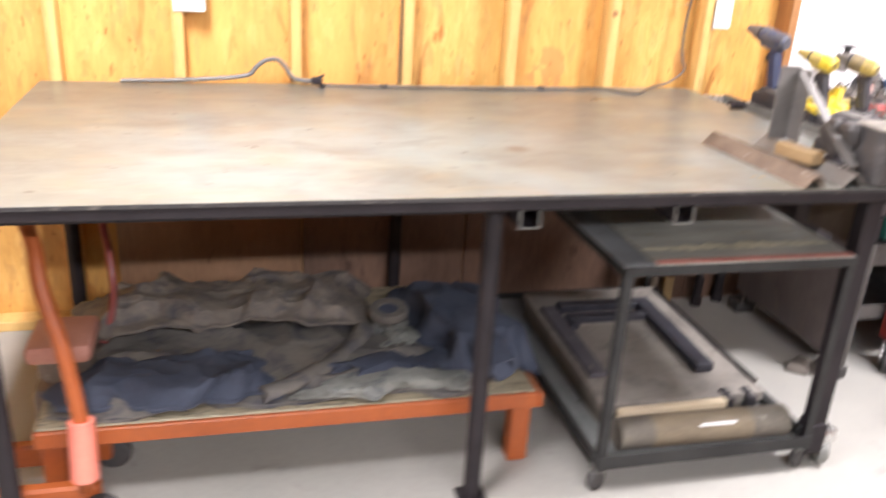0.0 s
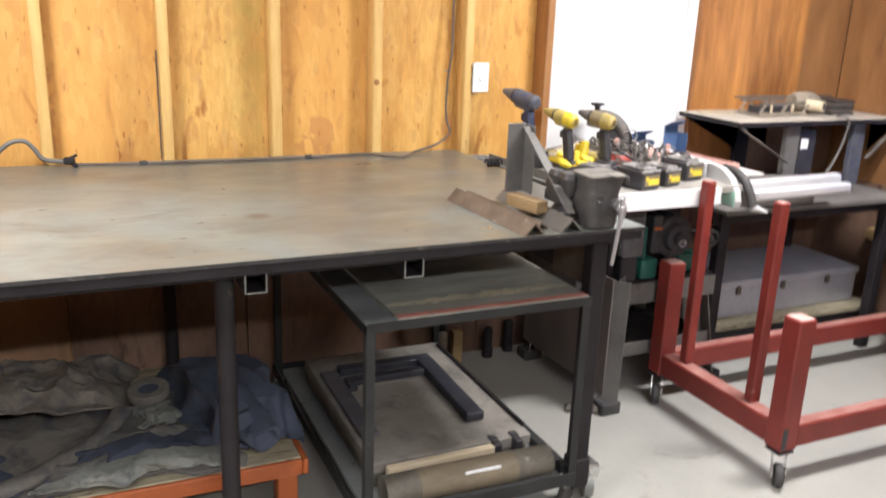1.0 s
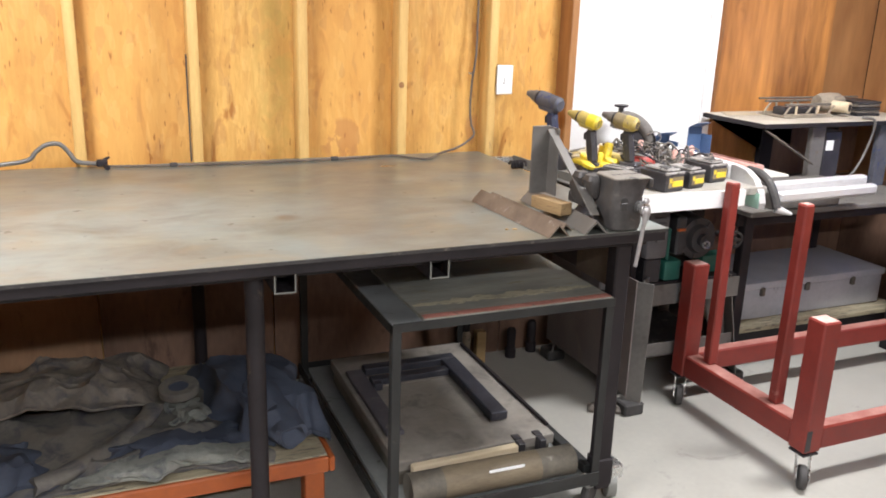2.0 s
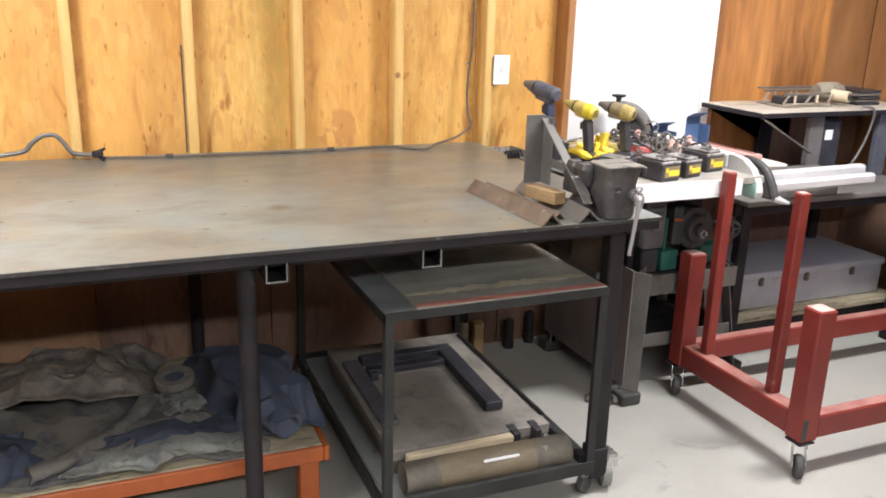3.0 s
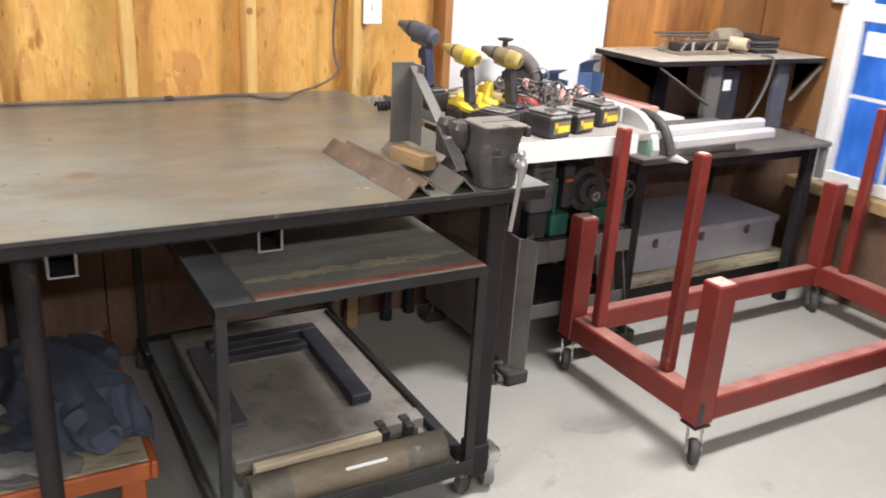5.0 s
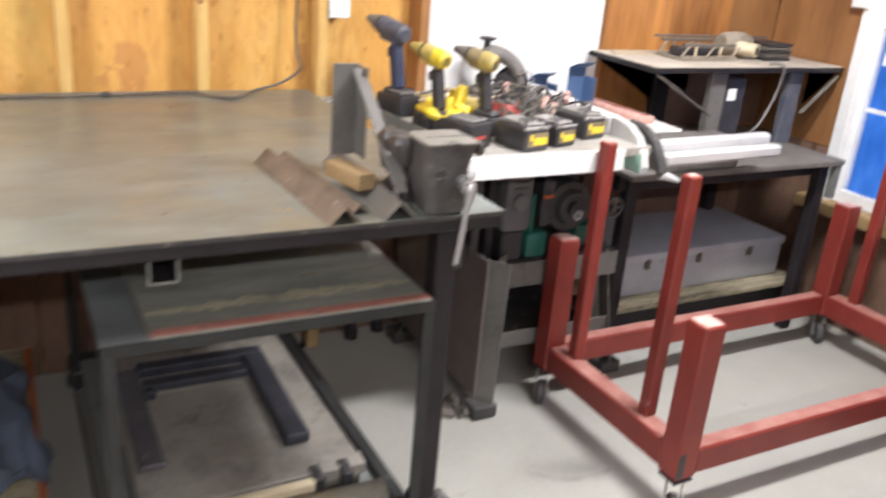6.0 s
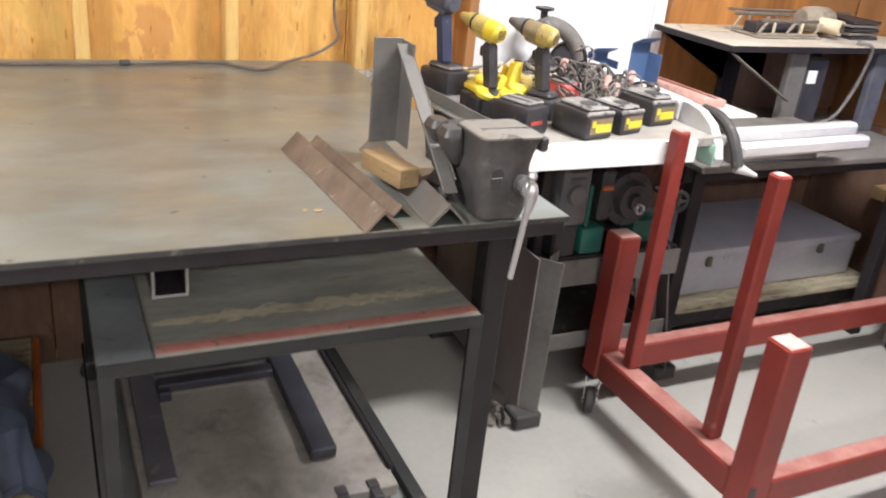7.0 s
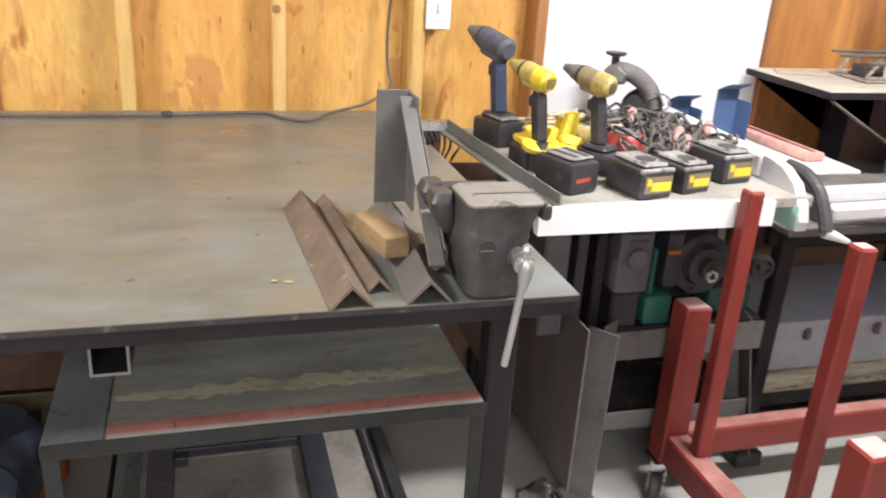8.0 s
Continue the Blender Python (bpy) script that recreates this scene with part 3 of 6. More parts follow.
part("knot", lathe(B(), [(0, -0.001), (0.010, -0.001), (0.012, 0.0), (0, 0.0015)], pose(1.500, STUD_Y - 0.001, 1.216, 90, 0, 0), 14), STUD_RED, north, "brown knot in a stud")
# stained sheets between the door and the corner
for a, b in ((DOOR[1] + 0.033, 3.43), (3.43, 3.766), (3.766, X1)):
    part("plywood_sheet", box(B(), a, b, 3.01, YW, 0.742, ZC - 0.04), RED_PLY if a > 3.7 else PLY, north, smooth=False)
    # lower half darker: shade under bench and stand put into its colour
    part("wainscot_sheet", box(B(), a, b, 3.008, YW, 0.0, 0.740), SHADE_PLY, north, "lower wall sheet with the shade under the bench in its colour", smooth=False)

door = tagged(new("door_1"), "white painted flush door, shut, glaring in the light", "door", kind="structure")
door.matrix_basis = pose(DOOR[0], 3.04, 0)
part("door_leaf", box(B(), DOOR[0] + 0.004, DOOR[1] - 0.024, 3.04, 3.08, 0.012, 2.055, 0.003), WHITE, door, world=True)
part("door_frame", box(B(), DOOR[1] - 0.023, DOOR[1] + 0.03, 3.030, 3.094, 0.0, 2.10, 0.003), WHITE, door, world=True)
part("door_frame", box(B(), DOOR[0], DOOR[1] - 0.021, 3.0, 3.094, 2.06, 2.10, 0.003), WHITE, door, world=True)

# east wall with its window
WY0, WY1, WZ0, WZ1 = 1.655, 2.560, 0.525, 1.98
wall_e = B()
for a, b, c, d in ((Y0, WY0, 0, ZC), (WY1, YW + 0.06, 0, ZC), (WY0, WY1, 0, WZ0), (WY0, WY1, WZ1, ZC)):
    box(wall_e, X1 + 0.012, X1 + 0.13, a, b, c, d)
east = tagged(part("wall_east", wall_e, DARK_STEEL, smooth=False), "brown stained plywood end wall with a window", "wall", kind="structure")
# sheets below 0.8 m are darker: shade low on the wall is painted in
for a, b, c, d in ((WY1 + 0.001, 3.008, 0, 0.738), (WY1 + 0.001, 3.008, 0.740, ZC - 0.041), (0.9, WY0 - 0.001, 0, ZC - 0.041), (-0.3, 0.898, 0, ZC - 0.041), (-1.5, -0.302, 0, ZC - 0.041), (Y0, -1.502, 0, ZC - 0.041), (WY0, WY1, 0, WZ0 - 0.056), (WY0, WY1, WZ1 + 0.001, ZC - 0.041)):
    part("plywood_sheet", box(B(), X1, X1 + 0.012, a, b - 0.002, c, d, 0.001), SHADE_PLY if d < 0.8 else RED_PLY, east, smooth=False)

win = tagged(new("window_1"), "old white sash window with divided panes and dusk outside", "window", kind="structure")
win.matrix_basis = pose(X1, (WY0 + WY1) / 2, WZ0)
for y0, y1, z0, z1 in ((WY1 - 0.045, WY1 + 0.012, WZ0, WZ1), (WY0 - 0.012, WY0 + 0.045, WZ0, WZ1), (WY0 - 0.012, WY1 + 0.012, WZ1, WZ1 + 0.07)):
    part("window_frame", box(B(), X1 - 0.022, X1 + 0.10, y0, y1, z0, z1, 0.004), DIRTY_WHITE, win, world=True)
part("window_sill", box(B(), X1 - 0.06, X1 + 0.10, WY0 - 0.06, WY1 + 0.09, WZ0 - 0.055, WZ0, 0.005), TAN_WOOD, win, "bare yellowish wooden sill board", world=True)
ZM = 1.297
for z0, z1, x in ((WZ0 + 0.001, ZM, X1 + 0.012), (ZM - 0.01, WZ1 - 0.001, X1 + 0.045)):
    ya, yb = WY0 + 0.046, WY1 - 0.046
    sash = B()
    zl = z0 + (0.055 if z0 < 1 else 0.040)
    box(sash, x, x + 0.03, ya, yb, z0, zl, 0.003)
    box(sash, x, x + 0.03, ya, yb, z1 - 0.045, z1, 0.003)
    box(sash, x, x + 0.03, ya, ya + 0.030, zl, z1 - 0.045, 0.003)
    box(sash, x, x + 0.03, yb - 0.030, yb, zl, z1 - 0.045, 0.003)
    sash_ob = part("sash", sash, DIRTY_WHITE, win, world=True)
    zm = (z0 + z1) / 2 + (0.018 if z0 < 1 else 0.005)
    w = (yb - ya - 0.06) / 3
    for k in range(3):
        yc = ya + 0.030 + w * k
        if k:
            part("muntin", box(B(), x + 0.006, x + 0.020, yc - 0.008, yc + 0.008, zl, z1 - 0.045), DIRTY_WHITE, sash_ob, world=True, smooth=False)
        part("muntin", box(B(), x + 0.007, x + 0.019, yc + 0.008, yc + w - 0.008, zm - 0.008, zm + 0.008), DIRTY_WHITE, sash_ob, world=True, smooth=False)
        for za, zb in ((zl, zm - 0.008), (zm + 0.008, z1 - 0.045)):
            p = part("pane", box(B(), x + 0.012, x + 0.016, yc + 0.008, yc + w - 0.008, za, zb), GLASS, sash_ob, world=True, smooth=False)
            p.visible_shadow = False
part("side_board", box(B(), X1 - 0.036, X1 - 0.0225, WY1 - 0.02, WY1 + 0.062, 1.318, WZ1 + 0.06, 0.004), DIRTY_WHITE, win, "white board over the upper casing", world=True)
sticker = tagged(part("paper_label", box(B(), X1 + 0.0215, X1 + 0.0225, 2.305, 2.455, 1.112, 1.213), PAPER, smooth=False), "white paper label stuck on the window pane", "label")
tagged(part("backdrop", box(B(), 4.9, 4.92, 0.2, 4.2, -0.1, 3.2), DUSK, smooth=False), "plain blue dusk beyond the window", "backdrop", kind="structure")
tagged(part("ground", box(B(), 4.2, 9.0, -6, 9, -0.2, -0.1), CONCRETE, smooth=False), "plain ground outside the window", "ground", kind="structure")

# ---- wall fittings ----


def wall_box(x0, x1, z0, z1, label, category):
    t = thing("switch_box", pose((x0 + x1) / 2, STUD_Y, z0), label, category)
    part("box", box(B(), x0 + 0.006, x1 - 0.006, STUD_Y - 0.002, YW - 0.001, z0 + 0.006, z1 - 0.006, 0.002), GREY_STEEL, t, world=True)
    plate = part("cover_plate", box(B(), x0, x1, STUD_Y - 0.010, STUD_Y - 0.002, z0, z1, 0.003), WHITE, t, "white plastic cover", world=True)
    part("toggle", box(B(), (x0 + x1) / 2 - 0.005, (x0 + x1) / 2 + 0.005, STUD_Y - 0.017, STUD_Y - 0.010, (z0 + z1) / 2 - 0.012, (z0 + z1) / 2 + 0.012, 0.002), WHITE, plate, world=True)
    return t


wall_box(1.922, 1.996, 1.174, 1.296, "white switch plate on a metal box beside a stud", "light switch")
wall_box(-0.118, -0.013, 1.176, 1.316, "wide white outlet cover on the stud wall", "outlet")

cable = thing("wall_cable", pose(1.86, 2.99, 0.95), "brown cable stapled down a stud and along the wall", "cable")
part("sheath", hose(B(), [(1.846, 3.05, 1.62), (1.842, 3.04, 1.45), (1.836, 3.03, 1.33), (1.822, 3.03, 1.22), (1.818, 3.028, 1.12), (1.822, 3.02, 1.05), (1.828, 3.0, 1.012), (1.80, 2.99, 0.985), (1.735, 2.965, 0.960), (1.65, 2.94, 0.945), (1.567, 2.858, 0.9405), (1.502, 2.892, 0.9405), (1.439, 2.955, 0.9405), (1.20, 2.93, 0.9405), (0.93, 2.92, 0.9405), (0.60, 2.935, 0.9405), (0.37, 2.965, 0.9405)], 0.0045), surface("brown_cable_sheath", (0.075, 0.06, 0.05), (0.16, 0.135, 0.115), 0.5), cable, world=True)
part("staple", box(B(), 1.812, 1.832, 3.03, 3.045, 1.255, 1.262), BRIGHT_STEEL, cable, world=True)
for x, y in ((0.60, 2.935), (1.20, 2.93)):
    part("clip", box(B(), x - 0.014, x + 0.014, y - 0.008, y + 0.008, 0.9355, 0.9495, 0.003), RUBBER, cable, "dark cable clip", world=True)

hook = thing("bent_rod", pose(0.2, 2.96, 0.94), "bent grey steel rod with a clamped end on the steel table", "rod")
part("rod", hose(B(), [(-0.30, 2.97, 0.946), (-0.10, 2.97, 0.950), (0.05, 2.97, 0.960), (0.125, 2.97, 0.972), (0.150, 2.97, 0.998), (0.185, 2.972, 1.022), (0.226, 2.972, 1.024), (0.252, 2.97, 0.998), (0.276, 2.965, 0.964), (0.315, 2.958, 0.955), (0.36, 2.95, 0.955)], 0.008, 10), MILL, hook, world=True)
part("clamp", rod(rod(box(B(), 0.340, 0.378, 2.938, 2.964, 0.944, 0.968, 0.005), (0.368, 2.95, 0.9455), (0.378, 2.910, 0.9455), 0.008), (0.355, 2.955, 0.962), (0.385, 2.968, 0.972), 0.005), DARK_STEEL, hook, world=True)

# ---- steel welding table ----
TX0, TX1, TY0, TY1, TZ = -0.56, 1.850, 1.69, 3.002, 0.935
table = thing("welding_table", pose((TX0 + TX1) / 2, (TY0 + TY1) / 2, 0), "long welding table with a worn steel plate top on dark legs", "table")
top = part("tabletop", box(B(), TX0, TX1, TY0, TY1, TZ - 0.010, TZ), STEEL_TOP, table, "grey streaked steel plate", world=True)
top.location = ((TX0 + TX1) / 2 - (TX0 + TX1) / 2, 0, 0)


def apron(p0, p1, name="apron"):
    part(name, bar(B(), p0, p1, 0.006, 0.038, 0.001), DARK_STEEL, table, world=True)


AZ = TZ - 0.010
# thin dark strip added over the plate's front edge to dull its glint
part("plate_edge", box(B(), TX0, TX1, TY0 - 0.0012, TY0 - 0.0002, TZ - 0.010, TZ - 0.0012), IRON, table, "dark strip added to dull the lit edge of the plate", world=True, smooth=False)
part("apron", box(B(), TX0 + 0.004, TX1 - 0.004, TY0 + 0.004, TY0 + 0.012, AZ - 0.027, AZ, 0.002), DARK_STEEL, table, world=True)
part("apron", box(B(), TX0 + 0.004, TX1 - 0.004, TY1 - 0.05, TY1 - 0.042, AZ - 0.05, AZ, 0.002), DARK_STEEL, table, world=True)
part("apron", box(B(), TX0 + 0.004, TX0 + 0.012, TY0 + 0.013, TY1 - 0.051, AZ - 0.05, AZ, 0.002), DARK_STEEL, table, world=True)
part("apron", box(B(), TX1 - 0.085, TX1 - 0.035, TY0 + 0.05, TY1 - 0.051, AZ - 0.05, AZ, 0.002), DARK_STEEL, table, world=True)
part("apron", box(B(), TX0 + 0.013, TX1 - 0.09, TY0 + 0.055, TY0 + 0.105, AZ - 0.05, AZ, 0.002), DARK_STEEL, table, world=True)
for x in (0.715, 1.122):
    tube = part("receiver_tube", hollow(B(), (x + 0.027, 1.717, 0.870), (x + 0.027, 2.40, 0.870), 0.054, 0.054, 0.0035), DARK_STEEL, table, world=True, smooth=False)
    rim = B()
    hollow(rim, (x + 0.027, 1.7155, 0.870), (x + 0.027, 1.7169, 0.870), 0.0545, 0.0545, 0.004)
    part("cut_end", rim, GREY_STEEL, tube, "bright sawn rim", world=True, smooth=False)
for x, y in ((-0.48, 1.76), (0.68, 1.80), (-0.5, 2.93), (0.66, 2.93), (1.79, 2.93)):
    leg = part("leg", rod(B(), (x, y, 0.012), (x, y, AZ - 0.002), 0.024, 18), DARK_STEEL, table, world=True)
    part("foot", box(B(), x - 0.04, x + 0.04, y - 0.04, y + 0.04, 0, 0.012, 0.002), DARK_STEEL, leg, world=True)
leg = part("leg", box(B(), 1.735, 1.787, 1.765, 1.817, 0.11, AZ - 0.002, 0.005), DARK_STEEL, table, world=True)
part("leg_sleeve", box(B(), 1.73, 1.792, 1.76, 1.822, 0.055, 0.16, 0.004), DARK_STEEL, leg, "square steel sleeve", world=True)
cs = part("caster", lathe(B(), [(0, -0.016), (0.03, -0.018), (0.05, -0.014), (0.05, 0.014), (0.03, 0.018), (0, 0.016)], pose(1.812, 1.80, 0.05, 90, 0, 70)), GREY_STEEL, leg, "steel caster wheel", world=True)
part("caster_fork", box(B(), 1.79, 1.84, 1.765, 1.835, 0.075, 0.125, 0.006), BRIGHT_STEEL, leg, "bright caster fork", world=True)
part("gusset", extrude_profile(B(), [(0, 0), (0.004, 0), (0.004, 0.16), (0, 0.16)], (1.76, 1.82, 0.72), (1.76, 2.02, 0.72)), RUSTY, table, world=True)

# ---- stock lying on the table ----
PEAK = [(-0.032, 0.0), (0.0, 0.034), (0.032, 0.0), (0.027, 0.0), (0.0, 0.028), (-0.027, 0.0)]


def angle_iron(p0, p1, w, label, mat):
    p0, p1 = Vector(p0), Vector(p1)
    t = thing("angle_iron", pose(*p0), label, "steel angle", "angle irons on the table")
    part("bar", extrude_profile(B(), [(a * w, b * w) for a, b in PEAK], p0, p1), mat, t, world=True, smooth=False)
    return t


angle_iron((1.488, 1.692, TZ + 0.001), (1.466, 2.150, TZ + 0.001), 1.05, "rusty steel angle lying peak up on the table", RUSTY)
angle_iron((1.538, 1.74, TZ + 0.001), (1.513, 2.165, TZ + 0.001), 0.64, "short rust-brown steel angle beside a longer one", RUSTY)

bracket = thing("steel_bracket", pose(1.61, 1.9, TZ), "welded grey angle-steel bracket with an upright and a brace", "bracket")
part("base", extrude_profile(B(), [(a * 1.12, b * 1.1) for a, b in PEAK], (1.606, 1.692, TZ + 0.001), (1.628, 2.12, TZ + 0.001)), MILL, bracket, world=True, smooth=False)
up = B()
box(up, 1.592, 1.655, 2.062, 2.067, TZ + 0.036, 1.183, 0.001)
box(up, 1.6505, 1.6555, 2.005, 2.062, TZ + 0.036, 1.180, 0.001)
part("upright", up, MILL, bracket, world=True, smooth=False)
br = B()
bar(br, (1.640, 2.035, 1.176), (1.626, 1.735, TZ + 0.042), 0.026, 0.005, 0.001)
part("brace", br, MILL, bracket, world=True, smooth=False)
part("brace_flange", bar(B(), (1.658, 2.05, 1.160), (1.644, 1.765, TZ + 0.045), 0.004, 0.034, 0.001), MILL, bracket, world=True, smooth=False)

BLOCK_WOOD = surface("weathered_tan_wood", (0.22, 0.145, 0.07), (0.36, 0.25, 0.125), 0.6, scale=7, fine=60, stretch=(5, 1, 5), worn=(0.16, 0.105, 0.06), wear=0.62)
block = thing("wood_block", pose(1.568, 1.882, TZ + 0.024, 0, 0, 12), "tan squared wooden block resting on the angle irons", "wood block")
part("block", box(B(), -0.022, 0.022, -0.066, 0.066, 0.0, 0.036, 0.002), BLOCK_WOOD, block)

# ---- bench vise ----
vise = thing("bench_vise", pose(1.706, 1.81, TZ), "grey cast iron bench vise bolted at the table corner", "vise")


def rounded(bm, levels, seg=6):
    """A lofted casting: rings of (x0, x1, y0, y1, z, corner radius), closed at both ends."""
    rings = []
    for x0, x1, y0, y1, z, rad in levels:
        ring = []
        for cx, cy, a0 in ((x1 - rad, y1 - rad, 0), (x0 + rad, y1 - rad, 90), (x0 + rad, y0 + rad, 180), (x1 - rad, y0 + rad, 270)):
            for i in range(seg + 1):
                a = radians(a0 + 90 * i / seg)
                ring.append(bm.verts.new((cx + rad * math.cos(a), cy + rad * math.sin(a), z)))
        rings.append(ring)
    n = len(rings[0])
    for a, b in zip(rings, rings[1:]):
        for i in range(n):
            j = (i + 1) % n
            bm.faces.new((a[i], a[j], b[j], b[i]))
    bm.faces.new(rings[0][::-1])
    bm.faces.new(rings[-1])
    return bm


v = lathe(B(), [(0, 0), (0.078, 0.0), (0.080, 0.010), (0.066, 0.018), (0.056, 0.034), (0.054, 0.05), (0, 0.05)], pose(0.004, 0.045, 0.001), 28)
for a in (20, 160, 200, 340):
    rod(v, (0.004 + 0.07 * math.cos(radians(a)), 0.045 + 0.07 * math.sin(radians(a)), 0.001), (0.004 + 0.07 * math.cos(radians(a)), 0.045 + 0.07 * math.sin(radians(a)), 0.016), 0.017, 14)
part("swivel_base", v, DARK_STEEL, vise)
part("body", rounded(B(), [(-0.044, 0.047, 0.010, 0.118, 0.044, 0.03), (-0.052, 0.055, 0.002, 0.13, 0.06, 0.03), (-0.054, 0.057, 0.002, 0.135, 0.095, 0.026), (-0.046, 0.050, 0.004, 0.128, 0.112, 0.022)]), CASTING, vise)
part("slide", box(B(), -0.026, 0.036, -0.075, 0.165, 0.028, 0.062, 0.005, seg=2), IRON, vise, "dark sliding beam")
front = part("front_jaw_body", rounded(B(), [(-0.042, 0.050, -0.117, 0.0, 0.004, 0.020), (-0.047, 0.054, -0.121, 0.0, 0.018, 0.024), (-0.048, 0.055, -0.122, 0.0, 0.070, 0.026), (-0.047, 0.056, -0.118, 0.0, 0.098, 0.026), (-0.048, 0.062, -0.114, -0.002, 0.118, 0.022), (-0.047, 0.072, -0.112, -0.002, 0.140, 0.018), (-0.046, 0.072, -0.112, -0.002, 0.1462, 0.016)]), CASTING, vise)
# proud dark arch: the shade of a hollow put into its colour
part("recess", rod(box(B(), -0.031, -0.005, -0.1228, -0.108, 0.058, 0.086, 0.004), (-0.018, -0.1215, 0.086), (-0.018, -0.108, 0.086), 0.013, 18), IRON, front, "dark arch standing in for a shaded hollow in the casting")
HANDLE_STEEL = surface("worn_handle_steel", (0.36, 0.35, 0.355), (0.50, 0.49, 0.495), 0.34, 0.6, scale=10, fine=90, worn=(0.24, 0.22, 0.21), wear=0.66, bump=0.08)
VISE_DUST = surface("dusty_vise_top", (0.15, 0.138, 0.120), (0.29, 0.265, 0.23), 0.6, 0.1, scale=9, fine=70, worn=(0.08, 0.074, 0.068), wear=0.64)
part("jaw_cap", rounded(B(), [(-0.046, 0.074, -0.113, -0.002, 0.1465, 0.014), (-0.046, 0.074, -0.113, -0.002, 0.150, 0.014), (-0.040, 0.068, -0.106, -0.004, 0.1525, 0.012)]), VISE_DUST, front, "dusty flat top of the jaw")
part("cap_nose", box(B(), 0.0725, 0.090, -0.104, -0.012, 0.118, 0.146, 0.007, seg=3), CASTING, front, "overhanging worn nose")
part("jaw_slot", box(B(), -0.028, 0.076, -0.064, -0.060, 0.1527, 0.1533), BLACK, front, "dark slot line", smooth=False)
v = extrude_profile(B(), [(0.0, 0.066), (0.030, 0.066), (0.036, 0.112), (0.022, 0.134), (0.008, 0.130), (-0.004, 0.096)], (-0.050, 0.012, 0), (0.056, 0.012, 0))
jaw = part("jaw", v, CASTING, vise, smooth=False)
v = extrude_profile(B(), [(-0.040, 0.046), (0.0, 0.040), (-0.006, 0.092), (-0.016, 0.130), (-0.034, 0.134), (-0.046, 0.100)], (-0.054, 0.030, 0), (0.056, 0.030, 0))
jaw2 = part("jaw", v, CASTING, vise, smooth=False)
for y in (-0.020, 0.036):
    part("jaw_end", rounded(B(), [(-0.058, -0.040, y - 0.014, y + 0.014, 0.078, 0.010), (-0.078, -0.044, y - 0.024, y + 0.024, 0.108, 0.014), (-0.086, -0.0475, y - 0.026, y + 0.026, 0.132, 0.014), (-0.080, -0.050, y - 0.020, y + 0.020, 0.146, 0.012)]), CASTING, jaw if y < 0 else jaw2, "rounded worn end of the jaw")
part("screw_collar", lathe(B(), [(0.0, 0.0), (0.017, 0.0), (0.018, 0.006), (0.014, 0.010), (0, 0.010)], pose(0.030, -0.1215, 0.071, 90, 0, 0), 24), IRON, front, "dark screw collar")
scr = part("screw", rod(rod(B(), (0.030, -0.121, 0.071), (0.030, -0.146, 0.071), 0.013), (0.030, -0.1455, 0.071), (0.030, -0.154, 0.071), 0.016), BRIGHT_STEEL, vise, "worn bright screw head")
grip = rod(B(), (0.027, -0.160, 0.036), (0.011, -0.160, -0.092), 0.0058)
lathe(grip, [(0, 0.052), (0.006, 0.050), (0.010, 0.044), (0.0112, 0.034), (0.0102, 0.022), (0.007, 0.006), (0.005, 0.0), (0, 0.0)], pose(0.0275, -0.160, 0.030, 0, 6, 0), 20)
part("handle", grip, HANDLE_STEEL, scr, "bright steel handle bar hanging down")
part("ball_end", lathe(B(), [(0, -0.009), (0.006, -0.007), (0.009, 0), (0.006, 0.007), (0, 0.009)], pose(0.0325, -0.152, 0.094), 16), HANDLE_STEEL, scr, "bright ball end")
for sx in (-1, 1):
    part("bolt", rod(B(), (0.066 * sx + 0.004, -0.005, 0.008), (0.066 * sx + 0.004, -0.005, 0.026), 0.009, 6), BRIGHT_STEEL, vise)
part("lock_lever", rod(B(), (0.062, 0.02, 0.055), (0.095, -0.005, 0.058), 0.006, 10), BRIGHT_STEEL, vise, "short bright lock lever")

# ---- table saw ----
SZ = 0.90
saw = thing("table_saw", pose(2.36, 2.5, 0), "contractor table saw on a grey sheet-metal stand, cluttered", "table saw")
part("saw_top", box(B(), 2.035, 2.72, 2.218, 2.93, SZ - 0.03, SZ, 0.004), SAW_TOP, saw, "dusty cast iron top", world=True)
part("edge_angle", extrude_profile(B(), [(-0.03, 0.0), (0.002, 0.0), (0.002, 0.036), (-0.003, 0.036), (-0.003, 0.005), (-0.03, 0.005)], (2.045, 2.215, SZ - 0.012), (1.99, 2.94, SZ - 0.012)), GREY_STEEL, saw, world=True, smooth=False)
part("back_angle", bar(B(), (1.84, 2.965, SZ + 0.002), (2.0, 2.945, SZ + 0.002), 0.03, 0.03, 0.002), BRIGHT_STEEL, saw, world=True)
rail = B()
extrude_profile(rail, [(-0.012, 0), (0.003, 0.0), (0.010, 0.003), (0.015, 0.010), (0.017, 0.018), (0.017, 0.050), (0.014, 0.057), (0.008, 0.061), (-0.012, 0.062)], (2.590, 2.203, SZ - 0.062), (1.985, 2.200, SZ - 0.062))
part("front_rail", rail, BRIGHT_ALU, saw, "bright aluminium front rail", world=True, smooth=False)
# cabinet near black: shade beneath the saw top is put into its colour
part("cabinet", box(B(), 2.14, 2.66, 2.50, 2.90, 0.50, SZ - 0.031, 0.012), BLACK, saw, "sheet-metal cabinet, blackened with the shade under the saw", world=True)
HOUSING = surface("dusty_grey_housing", (0.060, 0.057, 0.062), (0.115, 0.109, 0.113), 0.6, scale=6, fine=60, worn=(0.05, 0.047, 0.05), wear=0.60, edge=0.1)
